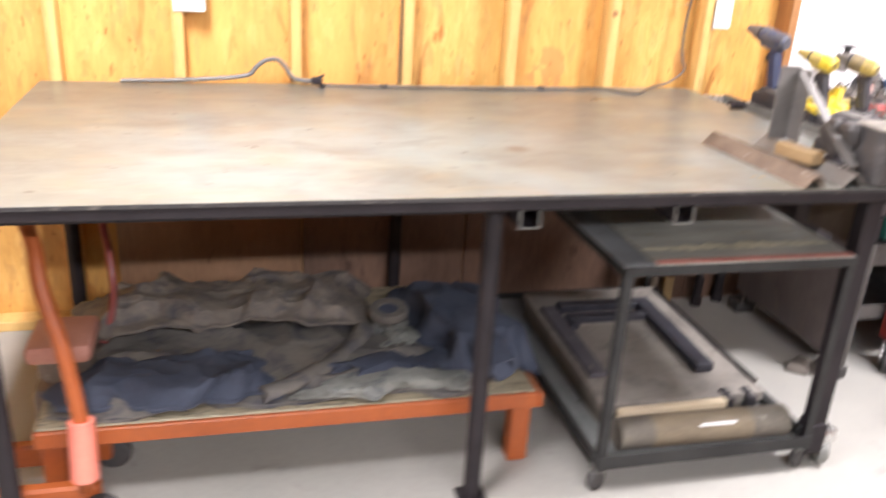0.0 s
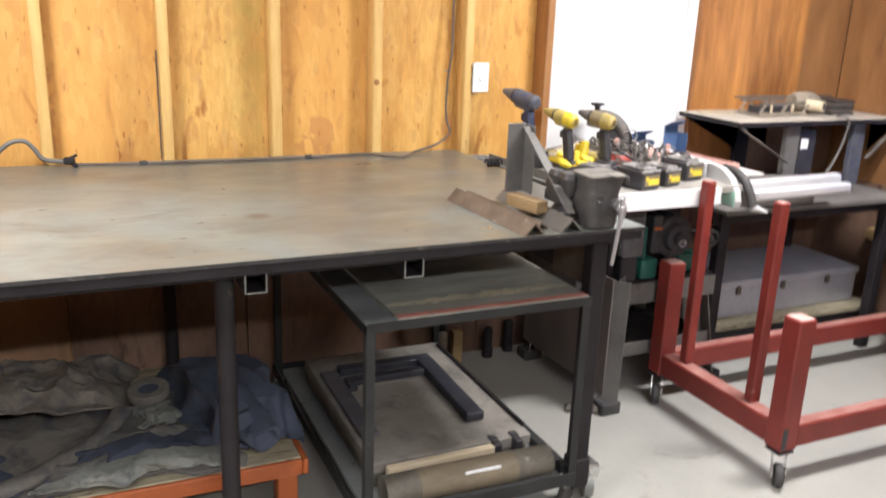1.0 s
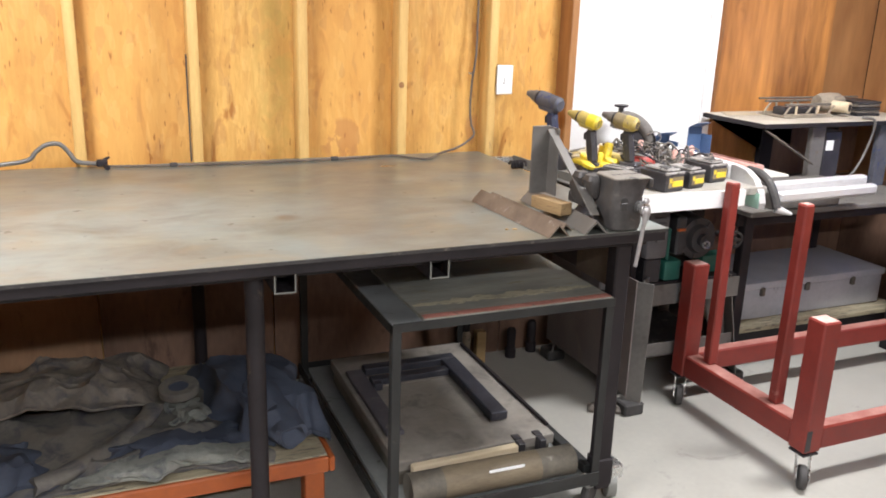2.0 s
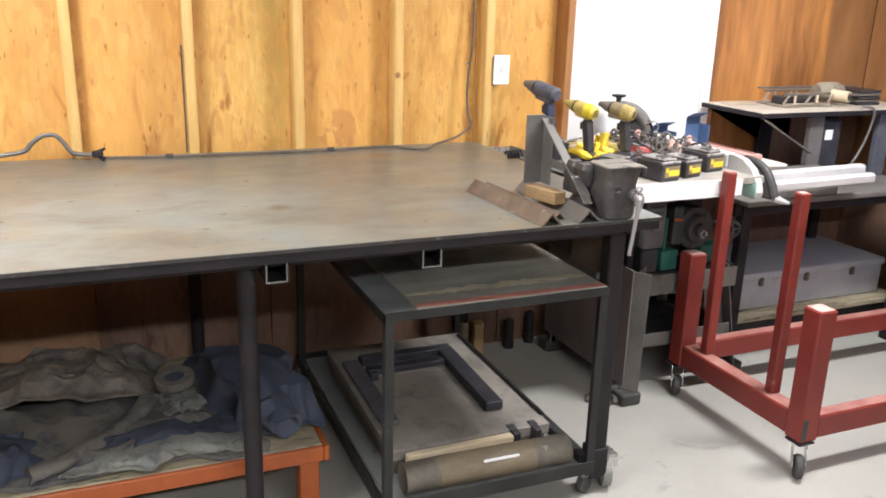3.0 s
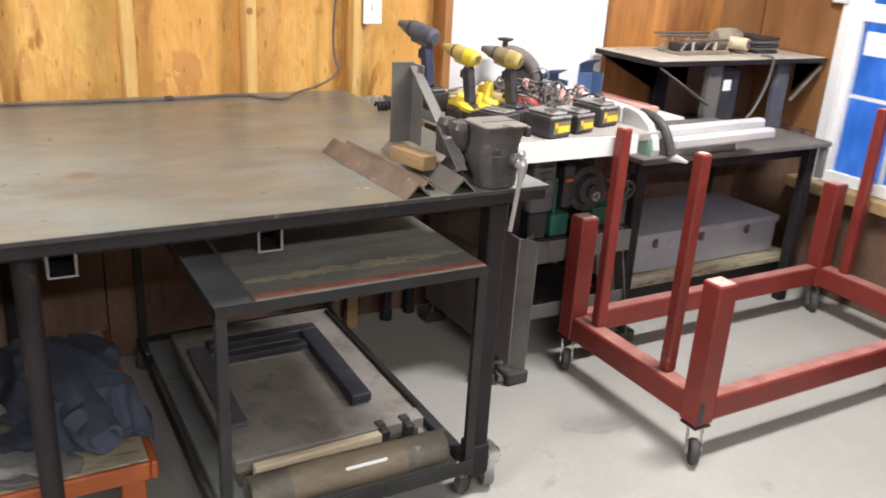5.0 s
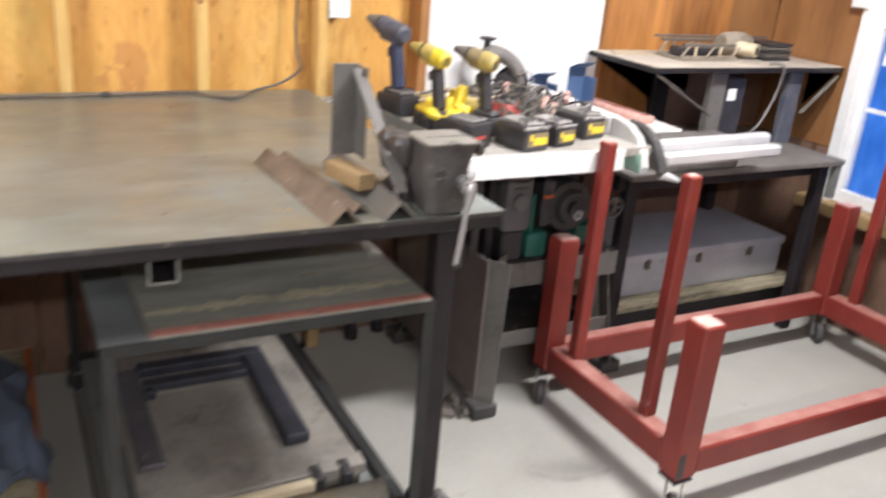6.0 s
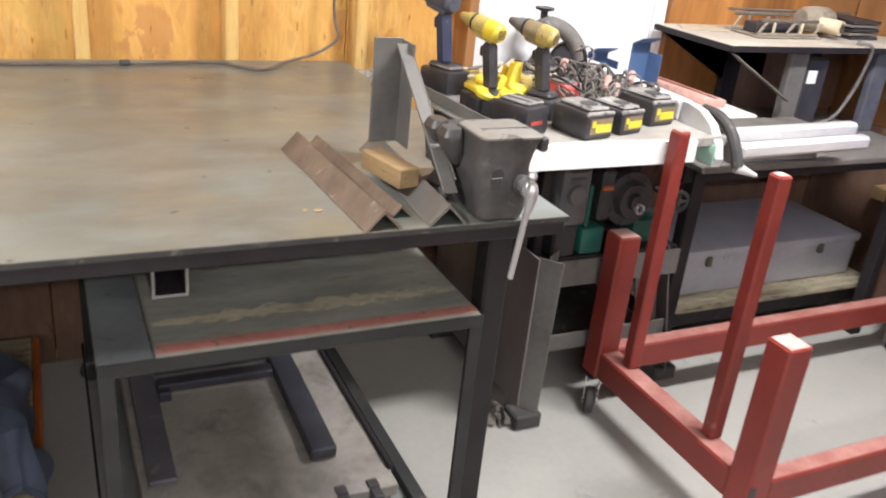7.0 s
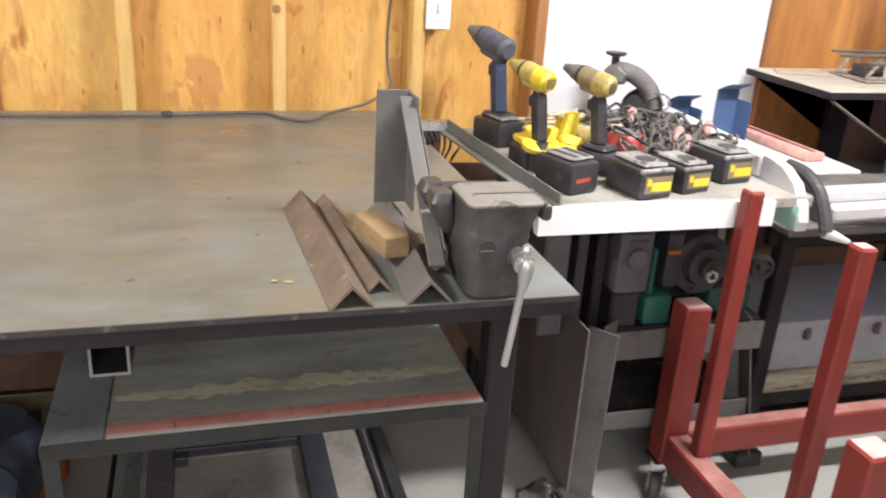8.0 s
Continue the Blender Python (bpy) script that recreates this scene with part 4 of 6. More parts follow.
part("side_housing", box(B(), 2.082, 2.150, 2.345, 2.49, 0.50, SZ - 0.031, 0.006), HOUSING, saw, "dusty grey side housing", world=True)
part("side_post", box(B(), 2.176, 2.205, 2.36, 2.42, 0.50, SZ - 0.031, 0.004), BLACK, saw, world=True)
part("side_post", box(B(), 2.235, 2.262, 2.37, 2.43, 0.50, SZ - 0.031, 0.004), DARK_STEEL, saw, world=True)
part("front_skirt", box(B(), 2.13, 2.66, 2.48, 2.495, 0.60, SZ - 0.031, 0.004), DARK_STEEL, saw, world=True)
gm = part("gear_box", box(B(), 2.285, 2.385, 2.35, 2.47, 0.60, 0.80, 0.014, seg=2), HOUSING, saw, "dusty grey gear housing", world=True)
part("cover_boss", rod(B(), (2.335, 2.351, 0.70), (2.335, 2.338, 0.70), 0.03, 20, 0.026), HOUSING, gm, world=True)
part("vent", box(B(), 2.31, 2.36, 2.3475, 2.3495, 0.745, 0.752), BLACK, gm, world=True, smooth=False)
part("vent", box(B(), 2.31, 2.36, 2.3475, 2.3495, 0.765, 0.772), BLACK, gm, world=True, smooth=False)
part("foot_block", box(B(), 2.29, 2.37, 2.36, 2.44, 0.50, 0.599, 0.006), BLACK, gm, world=True)
part("trim_panel", box(B(), 2.388, 2.470, 2.36, 2.45, 0.500, 0.585, 0.012, seg=2), GREEN, saw, "green enamel cover", world=True)
part("trim_panel", box(B(), 2.398, 2.412, 2.37, 2.45, 0.586, 0.715, 0.004), GREEN, saw, "green enamel upright", world=True)
part("trim_panel", box(B(), 2.605, 2.745, 2.40, 2.47, 0.500, 0.578, 0.012, seg=2), GREEN, saw, "green enamel cover", world=True)
mo = part("motor", rod(rod(rod(B(), (2.545, 2.48, 0.665), (2.545, 2.37, 0.665), 0.088, 28, 0.084), (2.545, 2.3702, 0.665), (2.545, 2.345, 0.665), 0.060, 24, 0.052), (2.545, 2.3455, 0.665), (2.545, 2.325, 0.665), 0.026, 18), BLACK, saw, "black round motor housing", world=True)
part("nut", lathe(B(), [(0.009, 0), (0.017, 0), (0.017, 0.010), (0.009, 0.010), (0.009, 0)], pose(2.545, 2.3248, 0.652, 90, 0, 0), 18), BRIGHT_STEEL, mo, "bright ring nut", world=True)
for k in range(7):
    part("fin", bar(B(), (2.545 + 0.066 * math.cos(k * 0.9), 2.3695, 0.665 + 0.066 * math.sin(k * 0.9)), (2.545 + 0.080 * math.cos(k * 0.9), 2.3695, 0.665 + 0.080 * math.sin(k * 0.9)), 0.006, 0.006, 0), IRON, mo, world=True, smooth=False)
part("terminal_box", box(B(), 2.44, 2.485, 2.37, 2.45, 0.60, 0.76, 0.008), BLACK, saw, "black terminal box", world=True)
hw = lathe(B(), [(0.026, -0.006), (0.036, -0.006), (0.036, 0.006), (0.026, 0.006), (0.026, -0.006)], pose(2.735, 2.37, 0.645, 90, 0, 0))
rod(hw, (2.735, 2.48, 0.645), (2.735, 2.365, 0.645), 0.010)
for a in range(3):
    rod(hw, (2.735, 2.37, 0.645), (2.735 + 0.03 * math.cos(a * 2.09), 2.37, 0.645 + 0.03 * math.sin(a * 2.09)), 0.005, 8)
part("handwheel", hw, IRON, saw, world=True)
part("reset_lever", bar(B(), (2.425, 2.352, 0.712), (2.462, 2.352, 0.712), 0.012, 0.010, 0.002), ORANGE, saw, "orange lever", world=True)
for a, b, sx, sy in (((2.240, 2.285, 0.535), (2.218, 2.268, 0.045), -1, -1), ((2.735, 2.395, 0.500), (2.815, 2.375, 0.045), 1, -1), ((2.215, 2.82, 0.535), (2.195, 2.835, 0.045), -1, 1), ((2.735, 2.82, 0.50), (2.815, 2.835, 0.045), 1, 1)):
    lg = bar(B(), a, b, 0.082, 0.005, 0.001, 0)
    bar(lg, (a[0] - 0.038 * sx, a[1] - 0.04 * sy, a[2]), (b[0] - 0.038 * sx, b[1] - 0.04 * sy, b[2]), 0.005, 0.075, 0.001, 0)
    lg2 = part("leg", lg, STAND_GREY, saw, world=True, smooth=False)
    part("foot", box(B(), b[0] - 0.045, b[0] + 0.045, b[1] - 0.035, b[1] + 0.045, 0.0, 0.05, 0.006), RUBBER, lg2, world=True)
for z, h in ((0.447, 0.085), (0.212, 0.055)):
    for y in (2.352, 2.822):
        part("stretcher", box(B(), 2.212, 2.770, y, y + 0.006, z - h / 2, z + h / 2, 0.001), STAND_GREY, saw, world=True, smooth=False)
    part("stretcher", box(B(), 2.765, 2.771, 2.46, 2.77, z - h / 2, z + h / 2, 0.001), STAND_GREY, saw, world=True, smooth=False)
part("side_panel", box(B(), 2.168, 2.174, 2.236, 2.86, 0.09, 0.565, 0.001), surface("stained_panel", (0.085, 0.070, 0.068), (0.17, 0.144, 0.138), 0.6, scale=4, fine=45, stretch=(1, 1, 0.6), worn=(0.16, 0.125, 0.105), wear=0.60, edge=0.14), saw, "dark brown side panel", world=True, smooth=False)
part("deck", box(B(), 2.18, 2.76, 2.36, 2.80, 0.488, 0.499, 0.001), DARK_STEEL, saw, world=True, smooth=False)
# shelf and rear panel added to keep the space under the saw dark
part("low_shelf", box(B(), 2.18, 2.762, 2.36, 2.815, 0.175, 0.184, 0.001), IRON, saw, "dusty dark lower shelf, added to shade the floor under the saw", world=True, smooth=False)
part("back_panel", box(B(), 2.18, 2.762, 2.812, 2.818, 0.19, 0.487, 0.001), IRON, saw, "dark panel added to keep the space under the saw in shade", world=True, smooth=False)
fence = thing("rip_fence", pose(2.69, 2.5, SZ), "aluminium rip fence with a curved front bracket and handle", "saw fence")
part("fence_bar", bar(B(), (2.688, 2.375, SZ + 0.030), (2.712, 2.98, SZ + 0.030), 0.050, 0.058, 0.004), BRIGHT_ALU, fence, world=True)
fb = B()
prof = [(0.0, -0.024), (0.172, -0.024), (0.178, 0.0), (0.165, 0.04), (0.13, 0.085), (0.08, 0.112), (0.03, 0.12), (0.0, 0.12)]
vs = [[fb.verts.new((2.668 + k * 0.03, 2.373 - a, SZ - 0.06 + b)) for a, b in prof] for k in (0, 1)]
fb.faces.new(vs[0]); fb.faces.new(vs[1][::-1])
for i in range(len(prof)):
    j = (i + 1) % len(prof)
    fb.faces.new((vs[0][i], vs[0][j], vs[1][j], vs[1][i]))
brk = part("end_bracket", fb, ALU, fence, world=True, smooth=False)
part("scale_label", box(B(), 2.6655, 2.6675, 2.200, 2.330, SZ - 0.080, SZ - 0.022), MINT, brk, "mint green label", world=True, smooth=False)
part("lock_handle", hose(B(), [(2.715, 2.33, SZ + 0.046), (2.724, 2.275, SZ + 0.040), (2.730, 2.225, SZ + 0.012), (2.732, 2.190, SZ - 0.035), (2.734, 2.172, SZ - 0.078)], 0.017, 10), IRON, fence, "dark curved lock lever", world=True)
part("lever_tip", rod(B(), (2.732, 2.174, SZ - 0.078), (2.790, 2.150, SZ - 0.098), 0.017, 12, 0.006), ALU, fence, world=True)

# ---- tools on the saw ----


BATTERY_DUST = surface("dusty_grey_plastic", (0.15, 0.142, 0.135), (0.33, 0.315, 0.295), 0.7, scale=14, fine=90, worn=(0.06, 0.056, 0.055), wear=0.60)


def battery(x, y, z, turn, sc=1.0, label="black power tool battery pack with a yellow label"):
    t = thing("battery_pack", pose(x, y, z, 0, 0, turn), label, "battery", "battery packs on the saw")
    bm = B()
    box(bm, -0.042 * sc, 0.042 * sc, -0.058 * sc, 0.058 * sc, 0.0, 0.062 * sc, 0.008 * sc, seg=2)
    case = part("case", bm, BLACK, t)
    bm = B()
    box(bm, -0.031 * sc, 0.031 * sc, -0.05 * sc, 0.05 * sc, 0.0625 * sc, 0.072 * sc, 0.004 * sc)
    part("cap", bm, BATTERY_DUST, case, "dusty grey top cap")
    part("rim", box(B(), -0.0425 * sc, 0.0425 * sc, -0.0586 * sc, -0.050 * sc, 0.054 * sc, 0.064 * sc, 0.003 * sc), BATTERY_DUST, case, "dusty front rim")
    part("terminal_hole", rod(B(), (0, -0.012 * sc, 0.0722 * sc), (0, -0.012 * sc, 0.0735 * sc), 0.021 * sc, 18), RUBBER, case, "dark terminal hole")
    for sx in (-1, 1):
        part("latch_slot", box(B(), (sx * 0.024 - 0.004) * sc, (sx * 0.024 + 0.004) * sc, -0.045 * sc, -0.030 * sc, 0.0722 * sc, 0.0732 * sc), RUBBER, case, smooth=False)
    lab = part("label", box(B(), -0.030 * sc, 0.036 * sc, -0.0592 * sc, -0.0584 * sc, 0.014 * sc, 0.048 * sc), GRIME, case, "grimy olive label with yellow bars", smooth=False)
    part("print_bar", box(B(), -0.014 * sc, 0.033 * sc, -0.0600 * sc, -0.0593 * sc, 0.018 * sc, 0.036 * sc), YELLOW, lab, smooth=False)
    part("print_bar", box(B(), -0.026 * sc, -0.016 * sc, -0.0600 * sc, -0.0593 * sc, 0.030 * sc, 0.044 * sc), YELLOW, lab, smooth=False)
    return t


battery(2.274, 2.293, SZ, 10, 1.16)
battery(2.399, 2.32, SZ, 13, 1.06)
battery(2.558, 2.393, SZ, 10, 1.16)


def drill(x, y, z, turn, body_mat, grip_mat, chuck_mat, label, size=1.0, tilt=0.0, base=True, vents=None, rear_mat=None, head=0.85):
    """A cordless drill standing on its battery; its chuck points along local -x."""
    t = thing("cordless_drill", pose(x, y, z, 0, tilt, turn) @ Matrix.Scale(size, 4), label, "power drill", "cordless drills on the saw")
    up = pose(0.03, 0, 0.245, 0, 11, 0) @ Matrix.Scale(head, 4) @ pose(-0.03, 0, -0.245)

    def headed(bm):
        bmesh.ops.transform(bm, matrix=up, verts=bm.verts)
        return bm

    bm = rod(B(), (-0.035, 0, 0.245), (0.075, 0, 0.245), 0.036, 20, 0.035)
    rod(bm, (0.075, 0, 0.245), (0.088, 0, 0.245), 0.035, 20, 0.024)
    box(bm, -0.03, 0.07, -0.024, 0.024, 0.200, 0.235, 0.012, seg=2)
    part("body", headed(bm), body_mat, t)
    if rear_mat:
        bm = rod(B(), (0.026, 0, 0.245), (0.077, 0, 0.245), 0.0385, 22, 0.0375)
        part("motor_end", headed(rod(bm, (0.0768, 0, 0.245), (0.091, 0, 0.245), 0.0372, 22, 0.027)), rear_mat, t, "yellow motor end")
    bm = rod(B(), (-0.035, 0, 0.245), (-0.075, 0, 0.245), 0.031, 20, 0.027)
    part("chuck", headed(rod(bm, (-0.075, 0, 0.245), (-0.118, 0, 0.245), 0.024, 18, 0.013)), chuck_mat, t)
    gr = B()
    bar(gr, (0.035, 0, 0.21), (0.058, 0, 0.07), 0.036, 0.046, 0.011)
    part("grip", gr, grip_mat, t)
    part("trigger", box(B(), 0.006, 0.026, -0.010, 0.010, 0.165, 0.195, 0.004), BLACK, t)
    part("selector_ring", headed(rod(B(), (-0.040, 0, 0.245), (-0.047, 0, 0.245), 0.0335, 20)), BLACK, t)
    if vents:
        for k in range(4):
            part("vent", box(B(), 0.0885, 0.0925, -0.018, 0.018, 0.229 + 0.009 * k, 0.233 + 0.009 * k, 0, up), vents, t, smooth=False)
    if base:
        bm = B()
        box(bm, 0.0, 0.125, -0.042, 0.042, 0.0, 0.062, 0.010, seg=2)
        box(bm, 0.02, 0.105, -0.034, 0.034, 0.06, 0.078, 0.008)
        part("battery", bm, BLACK, t)
    return t


drill(2.068, 2.83, SZ, -72, CORD_BLUE, BLUE, CORD, "blue grimy cordless impact driver standing on its battery", 1.07)
drill(2.08, 2.545, SZ, -68, OLD_YELLOW, BLACK, OLD_YELLOW, "yellow and black cordless drill standing on its battery", 0.92, vents=BLACK, rear_mat=YELLOW, head=0.78)
drill(2.225, 2.514, SZ, -62, GRIME, BLACK, CORD, "worn yellow cordless drill with a dusty chuck", 0.90, vents=BLACK, rear_mat=OLD_YELLOW, head=0.82)

# empty tool battery without a label, dark red print
t = thing("battery_pack", pose(2.109, 2.338, SZ, 0, 0, 20), "dusty dark battery pack with a dull red mark", "battery", "battery packs on the saw")
c = part("case", box(B(), -0.045, 0.045, -0.062, 0.062, 0, 0.075, 0.01, seg=2), BLACK, t)
part("mark", box(B(), -0.03, 0.015, -0.0635, -0.0625, 0.03, 0.04), RED_PLASTIC, c, "dull red mark", smooth=False)
part("cap", box(B(), -0.03, 0.04, -0.045, 0.05, 0.0755, 0.084, 0.004), BATTERY_DUST, c)
for x in (-0.012, 0.022):
    part("rail_slot", box(B(), x - 0.007, x + 0.007, -0.040, 0.044, 0.0842, 0.0850), RUBBER, c, "dark open slot", smooth=False)

t = thing("battery_pack", pose(2.088, 2.745, SZ, 0, 0, 14), "dusty dark battery pack beside the blue driver", "battery", "battery packs on the saw")
c = part("case", box(B(), -0.04, 0.04, -0.05, 0.05, 0, 0.07, 0.01, seg=2), BLACK, t)
part("cap", box(B(), -0.03, 0.03, -0.04, 0.04, 0.0705, 0.080, 0.004), CORD, c)

gl = thing("yellow_clamp", pose(2.130, 2.532, SZ, 0, 0, 0), "bright yellow plastic clamp lying in pieces", "clamp")
bm = B()
box(bm, -0.075, 0.02, -0.05, 0.045, 0.055, 0.075, 0.009, seg=2)
box(bm, -0.045, 0.055, -0.085, -0.02, 0.05, 0.068, 0.008, seg=2)
part("jaw_plate", bm, YELLOW, gl)
bm = B()
bar(bm, (0.03, -0.01, 0.04), (0.065, 0.0, 0.135), 0.035, 0.026, 0.008)
bar(bm, (-0.015, -0.035, 0.045), (0.01, -0.03, 0.105), 0.03, 0.024, 0.008)
bar(bm, (0.03, 0.0, 0.075), (0.10, -0.02, 0.062), 0.03, 0.02, 0.007)
rod(bm, (0.052, 0.03, 0.05), (0.060, 0.03, 0.118), 0.021, 16, 0.019)
rod(bm, (0.088, 0.045, 0.05), (0.094, 0.05, 0.125), 0.019, 16, 0.017)
box(bm, -0.02, 0.045, -0.105, -0.06, 0.028, 0.045, 0.007, seg=2)
for ax, ay, az, ar in ((-0.055, -0.055, 0.062, 0.030), (0.005, -0.085, 0.058, 0.033), (0.045, -0.045, 0.072, 0.026), (-0.02, 0.03, 0.078, 0.024)):
    lathe(bm, [(0, -0.008), (ar * 0.9, -0.008), (ar, -0.003), (ar, 0.005), (ar * 0.85, 0.009), (0, 0.010)], pose(ax, ay, az, 14, 10, 0), 20)
part("arm", bm, YELLOW, gl)
part("lump", box(B(), 0.07, 0.15, 0.03, 0.10, 0.045, 0.085, 0.015, seg=2), OLD_YELLOW, gl, "dull olive block")
bm = B()
box(bm, -0.08, 0.05, -0.06, 0.05, 0.0, 0.054, 0.008)
part("base", bm, BLACK, gl, "black base under the clamp")

cup = thing("red_plug", pose(2.374, 2.56, SZ, 0, 0, 20) @ Matrix.Scale(1.22, 4), "dusty red plastic cap among cords", "cap")
part("cap_body", lathe(B(), [(0, 0), (0.04, 0), (0.044, 0.01), (0.043, 0.050), (0.036, 0.060), (0.0, 0.062)], None, 20), RED_PLASTIC, cup)
part("cap_rim", lathe(B(), [(0.020, 0.0615), (0.030, 0.0605), (0.030, 0.065), (0.02, 0.067), (0.0, 0.067)], None, 20), CORD, cup)

random.seed(11)
pile = thing("cord_pile", pose(2.47, 2.55, SZ), "tangled pile of dark cords and chargers", "cord pile")
for k in range(60):
    cx, cy, r = 2.50 + random.uniform(-0.12, 0.11), 2.61 + random.uniform(-0.13, 0.2), random.uniform(0.035, 0.08)
    pts = []
    a0 = random.uniform(0, 6)
    for i in range(14):
        a = a0 + i * 0.75
        pts.append((cx + r * math.cos(a) * random.uniform(0.7, 1.3), cy + r * math.sin(a) * random.uniform(0.7, 1.3), SZ + 0.012 + 0.10 * random.random() * (1 - abs(i - 7) / 9)))
    part("cord", hose(B(), pts, random.uniform(0.0028, 0.005), 6, 4), (BLACK, CORD, GRIME_GREY)[k % 3], pile, world=True)
for k, (x, y) in enumerate(((2.47, 2.55), (2.55, 2.63), (2.45, 2.68), (2.57, 2.50), (2.58, 2.74))):
    part("charger", box(B(), -0.04, 0.04, -0.03, 0.03, 0.0, 0.05 + 0.012 * (k % 3), 0.007, pose(x, y, SZ + 0.001, 0, 0, 25 * k)), BLACK, pile, world=True)
for k, (x, y, z) in enumerate(((2.62, 2.57, 0.055), (2.495, 2.47, 0.05), (2.60, 2.54, 0.07), (2.50, 2.52, 0.06), (2.43, 2.66, 0.08))):
    part("red_handle", bar(B(), (x, y, SZ + z), (x + 0.03, y + 0.035, SZ + z + 0.03), 0.022, 0.022, 0.007), PINK, pile, "faded red plier handle", world=True)

pliers = thing("tool_tray", pose(2.2, 2.68, SZ), "shallow tray heaped with pale tools and bits", "tray")
part("tray", box(B(), 2.13, 2.38, 2.66, 2.86, SZ + 0.001, SZ + 0.045, 0.006), OLD_YELLOW, pliers, world=True)
for k in range(15):
    x, y, a = 2.13 + 0.017 * k, 2.67 + random.uniform(0, 0.15), random.uniform(-0.6, 0.6)
    part("bit", bar(B(), (x, y, SZ + 0.052 + 0.006 * (k % 3)), (x + 0.11 * math.cos(a), y + 0.11 * math.sin(a), SZ + 0.06 + 0.008 * (k % 4)), 0.012, 0.009, 0.003), (PALE_WOOD, PALE_WOOD, CORD)[k % 3], pliers, world=True)

grinder = thing("angle_grinder", pose(2.522, 2.896, SZ, 0, 0, -35), "dark dusty angle grinder standing with its knob up", "angle grinder")
part("motor_body", hose(B(), [(-0.046, 0, 0.130), (-0.036, 0, 0.165), (-0.008, 0, 0.180), (0.040, 0, 0.168), (0.082, 0, 0.132), (0.108, 0, 0.080)], 0.027, 16, 5), CORD, grinder, "curved dusty motor arm")
part("gear_head", bar(B(), (0.015, 0, 0.155), (-0.035, 0, 0.185), 0.058, 0.055, 0.014), GREY_STEEL, grinder)
part("knob", lathe(B(), [(0, 0), (0.012, 0), (0.012, 0.025), (0.03, 0.03), (0.032, 0.038), (0, 0.042)], pose(-0.03, 0, 0.195)), BLACK, grinder)
part("guard", lathe(B(), [(0.0, 0.0), (0.06, 0.0), (0.062, 0.02), (0.058, 0.02), (0.056, 0.004), (0, 0.004)], pose(0.07, -0.02, 0.075, 70, 0, 0)), DARK_STEEL, grinder)
part("wire_loop", hose(B(), [(0.09, -0.03, 0.11), (0.13, -0.03, 0.13), (0.15, -0.03, 0.10), (0.12, -0.03, 0.07)], 0.003, 6), BRIGHT_STEEL, grinder)
part("stand", box(B(), 0.02, 0.15, -0.04, 0.04, 0.0, 0.06, 0.008), BLACK, grinder)


def blue_holder(x, y, turn, h, label):
    t = thing("blue_holder", pose(x, y, SZ - 0.029, 0, 0, turn), label, "holder")
    part("back", box(B(), -0.045, 0.045, 0.0, 0.004, 0.0, h, 0.001), HOLDER_BLUE, t, smooth=False)
    part("side", box(B(), 0.041, 0.045, -0.06, -0.0005, 0.0, h * 0.8, 0.001), HOLDER_BLUE, t, smooth=False)
    part("lip", bar(B(), (0, 0.0, h), (0, -0.045, h + 0.022), 0.09, 0.004, 0.001), HOLDER_BLUE, t, smooth=False)
    part("base", box(B(), -0.045, 0.0405, -0.06, -0.0005, 0.0, 0.004), HOLDER_BLUE, t, smooth=False)
    return t


blue_holder(2.882, 2.87, 10, 0.162, "blue enamelled sheet-steel holder with a bent top")
blue_holder(2.775, 2.965, 5, 0.108, "small blue sheet-steel holder")

# ---- wooden bench with shelf ----
BZ = 0.76
bench = thing("workbench", pose(3.3, 2.65, 0), "dusty dark workbench with a low shelf in the corner", "workbench")
part("benchtop", box(B(), 2.78, 3.848, 2.345, 3.005, BZ - 0.022, BZ, 0.004), BENCH_TOP, bench, world=True)
part("top_rail", box(B(), 2.80, 3.84, 2.44, 2.47, BZ - 0.085, BZ - 0.023, 0.003), DARK_STEEL, bench, world=True)
part("shelf", box(B(), 2.80, 3.955, 2.490, 3.005, 0.155, 0.177, 0.003), GRIMY_TIMBER, bench, "low plank shelf", world=True)
part("shelf_rail", box(B(), 2.80, 3.95, 2.53, 2.56, 0.075, 0.1545, 0.003), DARK_STEEL, bench, world=True)
for x, y in ((2.862, 2.452), (3.81, 2.42), (2.862, 2.97), (3.81, 2.97)):
    part("leg", box(B(), x - 0.025, x + 0.025, y - 0.022, y + 0.022, 0.0, BZ - 0.0225, 0.003), DARK_STEEL, bench, world=True)
part("end_bracket", box(B(), 3.812, 3.842, 2.352, 2.382, 0.60, BZ - 0.0225, 0.003), GREY_STEEL, bench, world=True)

tb = thing("steel_chest", pose(3.45, 2.75, 0.178), "long low grey painted steel chest on the bench shelf", "tool chest")
part("chest_body", box(B(), 3.0, 3.890, 2.575, 2.985, 0.178, 0.321, 0.008, seg=2), TOOLBOX, tb, world=True)
lid = B()
box(lid, 2.994, 3.896, 2.565, 2.990, 0.3215, 0.357, 0.008, seg=2)
part("chest_lid", lid, TOOLBOX, tb, world=True)
for x in (3.12, 3.392, 3.68):
    part("latch", box(B(), x - 0.010, x + 0.010, 2.5555, 2.5745, 0.292, 0.332, 0.003), GRIME_GREY, tb, world=True)

ext = thing("rail_extrusion", pose(3.0, 2.42, BZ), "pale aluminium fence rails lying across the bench", "aluminium rail")
for k, (y, z) in enumerate(((2.215, SZ - 0.045), (2.27, SZ - 0.018))):
    part("rail", bar(B(), (2.77, y, z), (3.32, y + 0.03, z), 0.042, 0.042, 0.009), ALU, ext, world=True)
